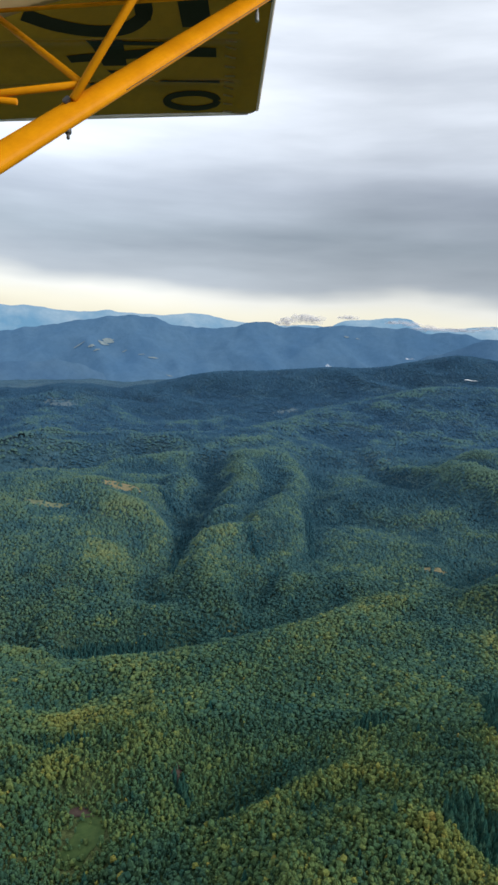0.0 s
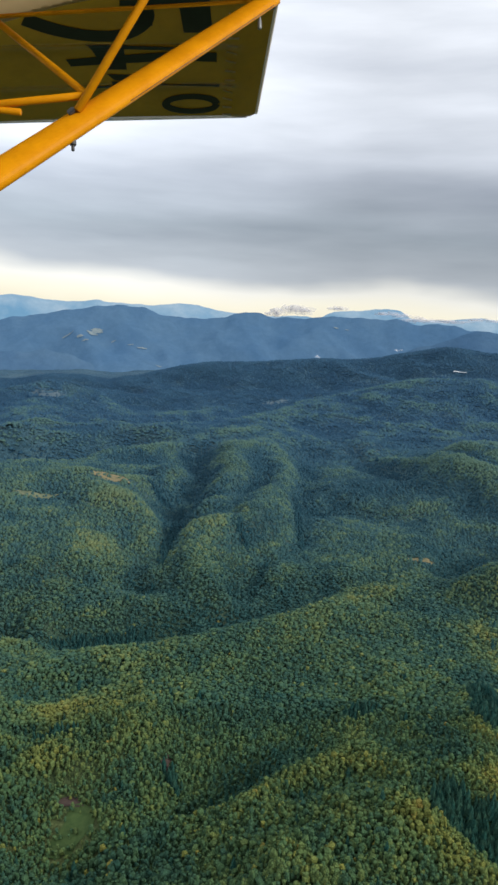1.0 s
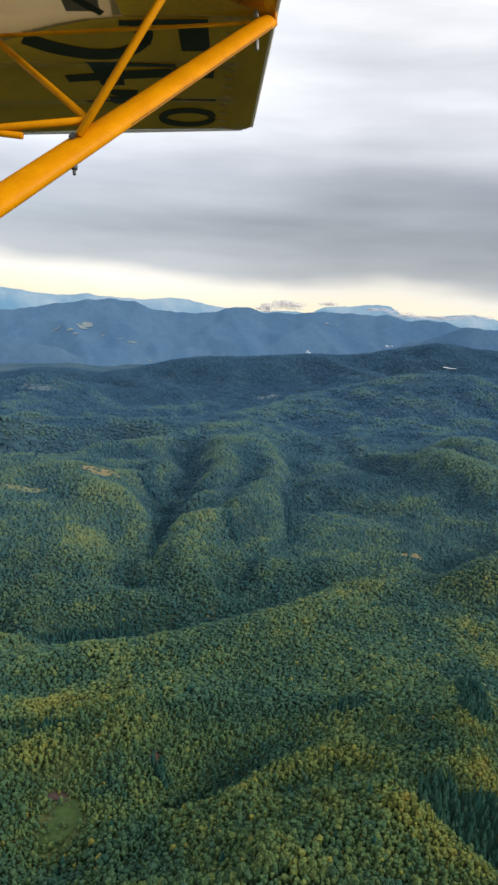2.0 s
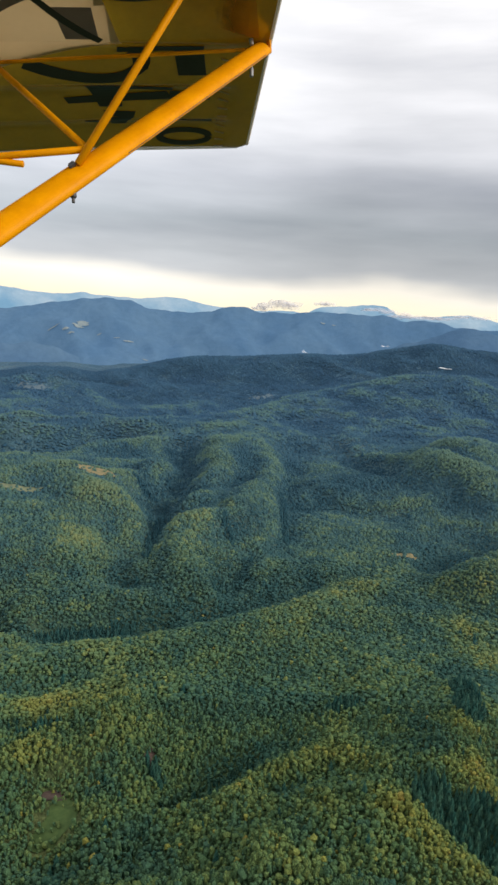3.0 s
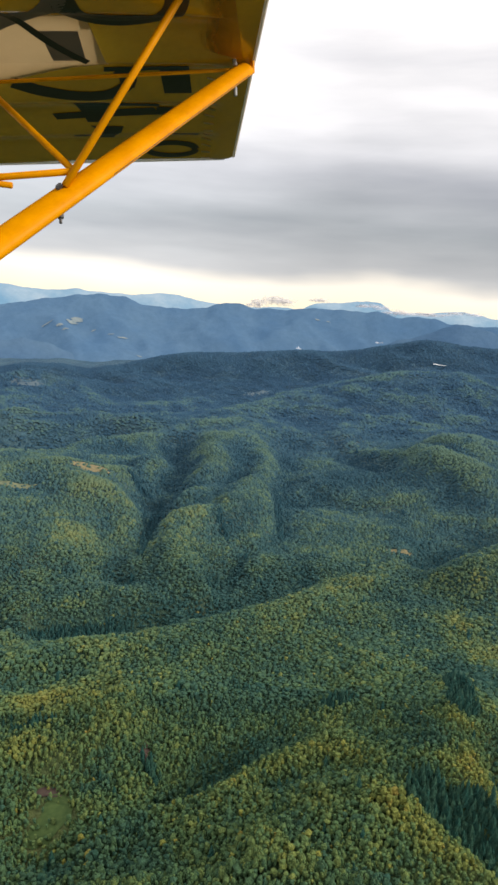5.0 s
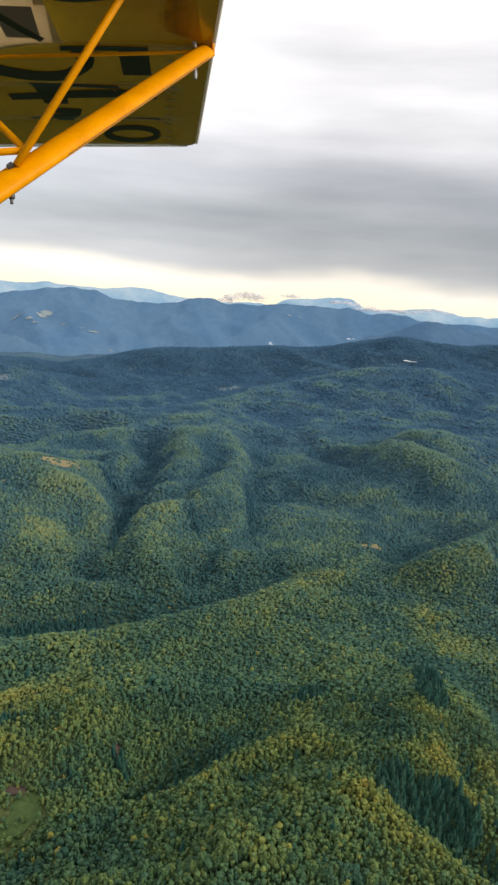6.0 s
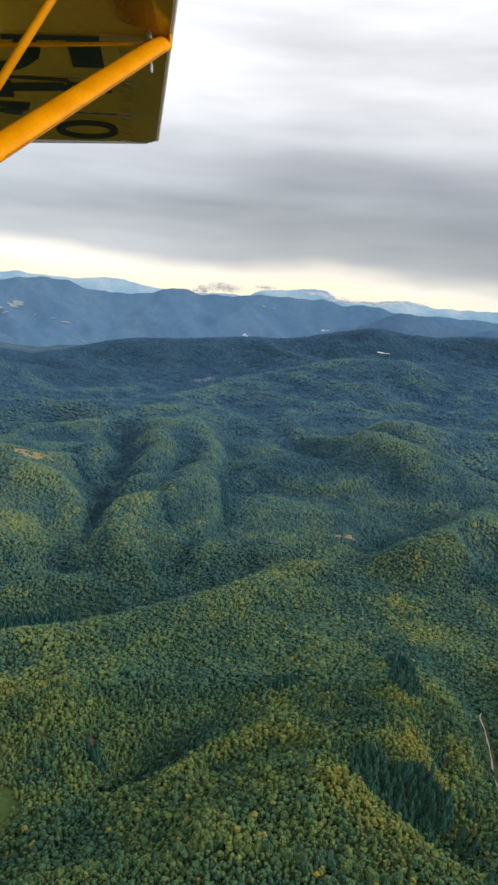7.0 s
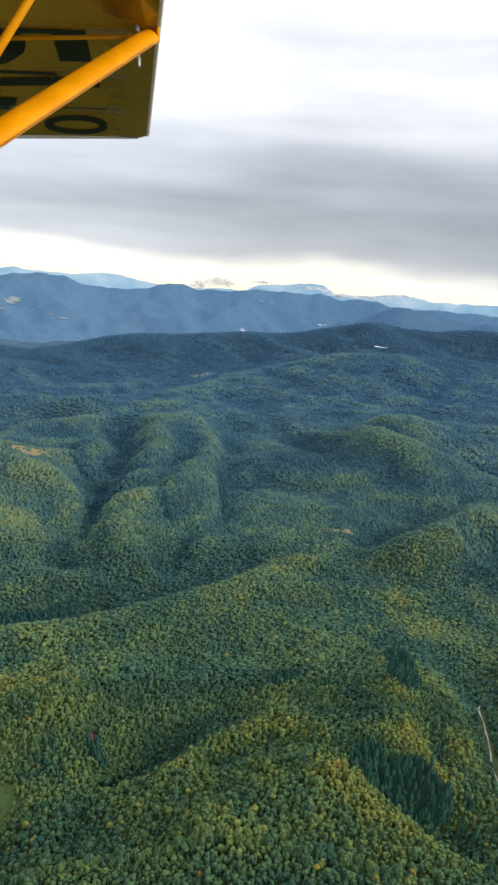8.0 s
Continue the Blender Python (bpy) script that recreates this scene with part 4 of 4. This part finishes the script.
def make_wing_skin():
    bm = bmesh.new()
    nx, ny = 44, 190
    xs = [X_AFT + (X_EDGE - X_AFT) * (1 - (1 - i / (nx - 1)) ** 1.3) for i in range(nx)]
    low, high = [], []
    for x in xs:
        c = (X_EDGE - x) / (X_EDGE - X_AFT)
        thick = 0.016 + 0.34 * max(0.0, c * (1 - c)) ** 0.8
        row_l, row_h = [], []
        for j in range(ny):
            k = j / (ny - 1)
            y = Y_IN + (tip_y(x) - Y_IN) * k
            lift = 0.05 * max(0.0, (k - 0.975) / 0.025) ** 2
            row_l.append(bm.verts.new((x, y, skin_z(x, y) + lift * 0.3)))
            row_h.append(bm.verts.new((x, y, WING_Z + 0.03 + thick * (1 - 0.75 * max(0.0, (k - 0.93) / 0.07)))))
        low.append(row_l)
        high.append(row_h)
    panel_pts = [(x, aligned(x, y)) for x, y in SHEEN_PANEL]
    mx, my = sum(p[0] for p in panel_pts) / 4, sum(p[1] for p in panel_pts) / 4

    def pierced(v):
        """Inside the opening added to let daylight brighten the pale panel, a little smaller than the panel."""
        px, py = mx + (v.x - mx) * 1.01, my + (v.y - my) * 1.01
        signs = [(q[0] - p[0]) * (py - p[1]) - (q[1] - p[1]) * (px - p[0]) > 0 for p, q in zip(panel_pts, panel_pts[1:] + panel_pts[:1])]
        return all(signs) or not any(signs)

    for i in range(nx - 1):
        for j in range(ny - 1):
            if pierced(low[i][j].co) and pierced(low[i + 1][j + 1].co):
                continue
            bm.faces.new((low[i][j], low[i][j + 1], low[i + 1][j + 1], low[i + 1][j]))
            bm.faces.new((high[i][j], high[i + 1][j], high[i + 1][j + 1], high[i][j + 1]))
        bm.faces.new((low[i][0], low[i + 1][0], high[i + 1][0], high[i][0]))
        bm.faces.new((low[i][-1], high[i][-1], high[i + 1][-1], low[i + 1][-1]))
    for j in range(ny - 1):
        bm.faces.new((low[0][j], high[0][j], high[0][j + 1], low[0][j + 1]))
        bm.faces.new((low[-1][j], low[-1][j + 1], high[-1][j + 1], high[-1][j]))
    return part("wing", bm, FABRIC, aeroplane, "olive-yellow doped fabric wing seen from below", True)


wing = make_wing_skin()


def decal(name, corners, mat, label="", proud=0.002, n=8):
    """A thin painted field on the underside, between four corners (x, y) in turn."""
    bm = bmesh.new()
    a, b, c, d = (Vector((p[0], aligned(*p), 0)) for p in corners)
    grid = []
    for i in range(n + 1):
        row = []
        for j in range(n + 1):
            p = a.lerp(b, i / n).lerp(d.lerp(c, i / n), j / n)
            row.append(bm.verts.new((p.x, p.y, skin_z(p.x, p.y) - proud)))
        grid.append(row)
    for i in range(n):
        for j in range(n):
            bm.faces.new((grid[i][j], grid[i + 1][j], grid[i + 1][j + 1], grid[i][j + 1]))
    geo = bmesh.ops.extrude_face_region(bm, geom=bm.faces[:])
    bmesh.ops.translate(bm, vec=(0, 0, 0.0012), verts=[v for v in geo["geom"] if isinstance(v, bmesh.types.BMVert)])
    return part(name, bm, mat, wing, label)


def bar(*corners):
    decal("marking_bar", corners, BLACK, "black marking bar", 0.004)


def curved_bar(points, width, mat=BLACK, label="black curved marking bar", proud=0.004, name="marking_bar", steps=6):
    """A bent bar of even width along a smooth line through the points (x, y)."""
    p = [Vector((x, aligned(x, y))) for x, y in points]
    p = [p[0] * 2 - p[1]] + p + [p[-1] * 2 - p[-2]]
    line = []
    for a, b, c, d in zip(p, p[1:], p[2:], p[3:]):
        for k in range(steps):
            u = k / steps
            line.append(((b * 2) + (c - a) * u + (a * 2 - b * 5 + c * 4 - d) * u * u + (b * 3 - a - c * 3 + d) * u ** 3) / 2)
    line.append(p[-2])
    bm = bmesh.new()
    rows = []
    for k, q in enumerate(line):
        d = (line[min(k + 1, len(line) - 1)] - line[max(k - 1, 0)]).normalized()
        side = Vector((-d.y, d.x)) * width / 2
        rows.append([bm.verts.new((v.x, v.y, skin_z(v.x, v.y) - proud)) for v in (q - side, q - side * 0.33, q + side * 0.33, q + side)])
    for a, b in zip(rows, rows[1:]):
        for k in range(3):
            bm.faces.new((a[k], a[k + 1], b[k + 1], b[k]))
    geo = bmesh.ops.extrude_face_region(bm, geom=bm.faces[:])
    bmesh.ops.translate(bm, vec=(0, 0, 0.0012), verts=[v for v in geo["geom"] if isinstance(v, bmesh.types.BMVert)])
    return part(name, bm, mat, wing, label)


# markings of the wing, as plain straight and bent bars
curved_bar([(-0.185, 2.662), (-0.162, 2.746), (-0.093, 2.816), (0.027, 2.849), (0.164, 2.83), (0.24, 2.772), (0.27, 2.675), (0.275, 2.50)], 0.10)
curved_bar([(-0.68, 2.96), (-0.592, 2.906), (-0.468, 2.836), (-0.35, 2.781), (-0.256, 2.716), (-0.203, 2.631), (-0.188, 2.50)], 0.09, VEILED, "grey marking bar, lightened as under a reflection")
decal("marking_bar", ((-0.314, 2.909), (-0.155, 2.924), (-0.146, 3.108), (-0.288, 3.095)), VEILED, "grey marking bar, lightened as under a reflection", 0.0045)
curved_bar([(-0.512, 3.333), (-0.387, 3.407), (-0.223, 3.46), (-0.076, 3.456), (0.022, 3.39), (0.034, 3.32), (-0.015, 3.27)], 0.07)
bar((0.185, 3.273), (0.329, 3.276), (0.344, 3.463), (0.203, 3.459))
bar((-0.076, 3.239), (0.328, 3.237), (0.329, 3.280), (-0.080, 3.282))
bar((-0.015, 3.283), (0.071, 3.310), (0.057, 3.412), (-0.011, 3.400))
bar((-0.390, 3.708), (0.145, 3.671), (0.174, 3.741), (-0.375, 3.759))
bar((0.160, 3.666), (0.374, 3.685), (0.376, 3.755), (0.158, 3.741))
bar((-0.272, 3.551), (-0.094, 3.551), (-0.098, 3.795), (-0.218, 3.791))
bar((-0.098, 3.585), (0.176, 3.624), (0.176, 3.660), (-0.102, 3.633))
bar((-0.318, 3.978), (-0.152, 3.971), (-0.157, 4.014), (-0.317, 4.014))
bar((0.074, 3.918), (0.396, 3.967), (0.398, 4.019), (0.055, 3.981))
bar((-0.204, 3.824), (-0.031, 3.838), (-0.051, 3.905), (-0.173, 3.872))
bar((-0.190, 3.885), (-0.057, 3.891), (-0.095, 4.047), (-0.176, 4.043))
curved_bar([(0.238 + 0.150 * math.cos(k * math.pi / 6), 4.186 + 0.064 * math.sin(k * math.pi / 6)) for k in range(13)], 0.046)
decal("sheen_panel", SHEEN_PANEL, PALE_SHEEN, "pale panel standing in for a reflection on the fabric", 0.003, 30)
decal("glow_panel", ((0.30, 2.50), (0.47, 2.50), (0.575, 3.13), (0.33, 3.05)), WARM_GLOW, "orange-brown painted glow beside the strut fitting", 0.002, 24)
curved_bar([(-0.66, 2.58), (-0.5, 2.681), (-0.419, 2.774), (-0.318, 2.933), (-0.222, 3.041), (-0.14, 3.119)], 0.032, BLACK, "dark curved line", 0.0065, "dark_curve")


def rod(bm, a, b, ra, rb=None, segments=20, flat=1.0, wide=None):
    """A tube from a to b; flat squeezes it across its wide direction. Ends rounded in by a small bevel ring."""
    a, b = Vector(a), Vector(b)
    d = (b - a).normalized()
    u = Vector(wide) if wide else d.orthogonal()
    u = (u - d * u.dot(d)).normalized()
    v = d.cross(u)
    rb = ra if rb is None else rb
    rings = []
    length = (b - a).length
    for k, r in ((0, 0.8), (min(0.2, 0.15 * ra / length), 1.0), (1 - min(0.2, 0.3 * rb / length), 1.0), (1, 0.8)):
        c, rr = a + d * length * k, (ra + (rb - ra) * k) * r
        rings.append([bm.verts.new(c + u * math.cos(2 * math.pi * i / segments) * rr + v * math.sin(2 * math.pi * i / segments) * rr * flat) for i in range(segments)])
    for r0, r1 in zip(rings, rings[1:]):
        for i in range(segments):
            bm.faces.new((r0[i], r0[(i + 1) % segments], r1[(i + 1) % segments], r1[i]))
    bm.faces.new(rings[0][::-1])
    bm.faces.new(rings[-1])


def tube(name, a, b, r, mat, parent, label="", flat=1.0, wide=None, rb=None):
    bm = bmesh.new()
    rod(bm, a, b, r, rb, 20, flat, wide)
    return part(name, bm, mat, parent, label, True)


def block(name, a, b, w, h, mat, parent, label=""):
    """A bevelled plate from a to b."""
    bm = bmesh.new()
    a, b = Vector(a), Vector(b)
    m = Matrix.Translation((a + b) / 2) @ (b - a).to_track_quat("Z", "Y").to_matrix().to_4x4() @ Matrix.Diagonal((w, h, (b - a).length, 1))
    bmesh.ops.create_cube(bm, size=1.0, matrix=m)
    bmesh.ops.bevel(bm, geom=bm.edges[:], offset=min(w, h) * 0.2, segments=2, affect="EDGES")
    return part(name, bm, mat, parent, label)


STRUT_TOP, STRUT_LOW = Vector((0.598, 3.186, 1.652)), Vector((-0.550, 2.531, 0.730))


def on_strut(k):
    return STRUT_TOP.lerp(STRUT_LOW, k)


main_strut = tube("main_strut", STRUT_TOP, on_strut(1.5), 0.046, YELLOW, aeroplane, "yellow streamlined wing strut", 0.55, (1, 0, 0), 0.072)
SPAN_AXIS = (STRUT_LOW - STRUT_TOP).normalized()
EDGE_SIDE = (Vector((1, 0, 0)) - SPAN_AXIS * SPAN_AXIS.x).normalized()
tube("strut_seam", on_strut(0.03) + EDGE_SIDE * 0.0458, on_strut(0.62) + EDGE_SIDE * 0.0560, 0.0016, DARK_STEEL, main_strut, "dark seam along the strut edge")
NODE = Vector((-0.228, 2.675, 1.046))
jury = tube("jury_strut", (-0.268, 2.67, 0.985), (0.296, 2.621, 1.685), 0.0150, YELLOW, aeroplane, "thin yellow jury strut")
tube("jury_strut", NODE, (-0.651, 3.165, 1.685), 0.0140, YELLOW, aeroplane, "thin yellow jury strut")
tube("cross_tube", NODE + Vector((0.01, 0.0, -0.004)), (-1.0, 2.77, 1.085), 0.0135, YELLOW, aeroplane, "thin yellow cross tube")
tube("stub_tube", (-0.475, 2.713, 1.022), (-0.80, 2.745, 1.105), 0.0125, YELLOW, aeroplane, "short yellow tube end")
tube("brace_tube", (0.525, 3.20, 1.655), (-0.95, 3.14, 1.655), 0.0085, YELLOW, aeroplane, "thin yellow brace tube under the wing")
block("strut_fitting", STRUT_TOP + Vector((-0.02, 0.03, -0.03)), STRUT_TOP + Vector((-0.02, 0.03, 0.035)), 0.07, 0.014, DARK_STEEL, main_strut, "dark steel wing fitting")
block("strut_tab", STRUT_TOP + Vector((0.022, 0.0, -0.03)), STRUT_TOP + Vector((0.026, -0.01, 0.030)), 0.012, 0.03, YELLOW, main_strut, "yellow bracket tab")
tube("strut_bolt", STRUT_TOP + Vector((-0.06, -0.03, 0.0)), STRUT_TOP + Vector((-0.06, -0.03, 0.03)), 0.010, STEEL, main_strut, "steel bolt")
pin = tube("hanging_pin", (0.551, 3.212, 1.684), (0.532, 3.21, 1.56), 0.005, STEEL, aeroplane, "small steel pin hanging under the wing")
tube("pin_bead", (0.533, 3.21, 1.575), (0.528, 3.209, 1.535), 0.009, STEEL, pin, "steel bead")
block("clamp", (-0.300, 2.662, 0.975), (-0.276, 2.66, 0.990), 0.024, 0.018, DARK_STEEL, main_strut, "steel clamp on the strut")
hook = tube("hook", (-0.294, 2.652, 0.905), (-0.297, 2.65, 0.855), 0.012, DARK_STEEL, main_strut, "dark steel drain fitting")
tube("hook_tip", (-0.297, 2.65, 0.86), (-0.300, 2.65, 0.836), 0.006, DARK_STEEL, hook)


def make_edge_strip():
    bm = bmesh.new()
    n = 60
    rows = []
    for i in range(n + 1):
        y = Y_IN + (4.34 - Y_IN) * i / n
        rows.append([bm.verts.new((X_EDGE + dx, y, WING_Z + dz)) for dx, dz in ((-0.010, -0.001), (0.004, 0.000), (0.012, 0.012), (0.010, 0.030), (0.0, 0.036))])
    for a, b in zip(rows, rows[1:]):
        for k in range(4):
            bm.faces.new((a[k], b[k], b[k + 1], a[k + 1]))
        bm.faces.new((a[4], b[4], b[0], a[0]))
    bm.faces.new(rows[0])
    bm.faces.new(rows[-1][::-1])
    return part("edge_strip", bm, EDGE, wing, "pale grey trailing edge strip", True)


make_edge_strip()


def make_tip_bow():
    bm = bmesh.new()
    n, rows = 50, []
    for i in range(n + 1):
        x = -0.9 + (0.58 + 0.9) * i / n
        y = tip_y(x)
        rows.append([bm.verts.new((x, y + dy, WING_Z + 0.02 + dz)) for dy, dz in ((0.0, -0.008), (0.010, 0.0), (0.012, 0.012), (0.0, 0.03))])
    for a, b in zip(rows, rows[1:]):
        for k in range(4):
            bm.faces.new((a[k], b[k], b[(k + 1) % 4], a[(k + 1) % 4]))
    bm.faces.new(rows[0])
    bm.faces.new(rows[-1][::-1])
    return part("tip_bow", bm, EDGE, wing, "pale wing tip bow", True)


make_tip_bow()
# pale strips stand in for the glints on the stitched rib ends
for k in range(13):
    y = 3.34 + 0.078 * k
    decal("rib_glint", ((0.42, y), (0.475, y), (0.475, y + 0.013), (0.42, y + 0.013)), PALE_SHEEN, "pale rib stitch end with its glint in the colour", 0.004, 3)
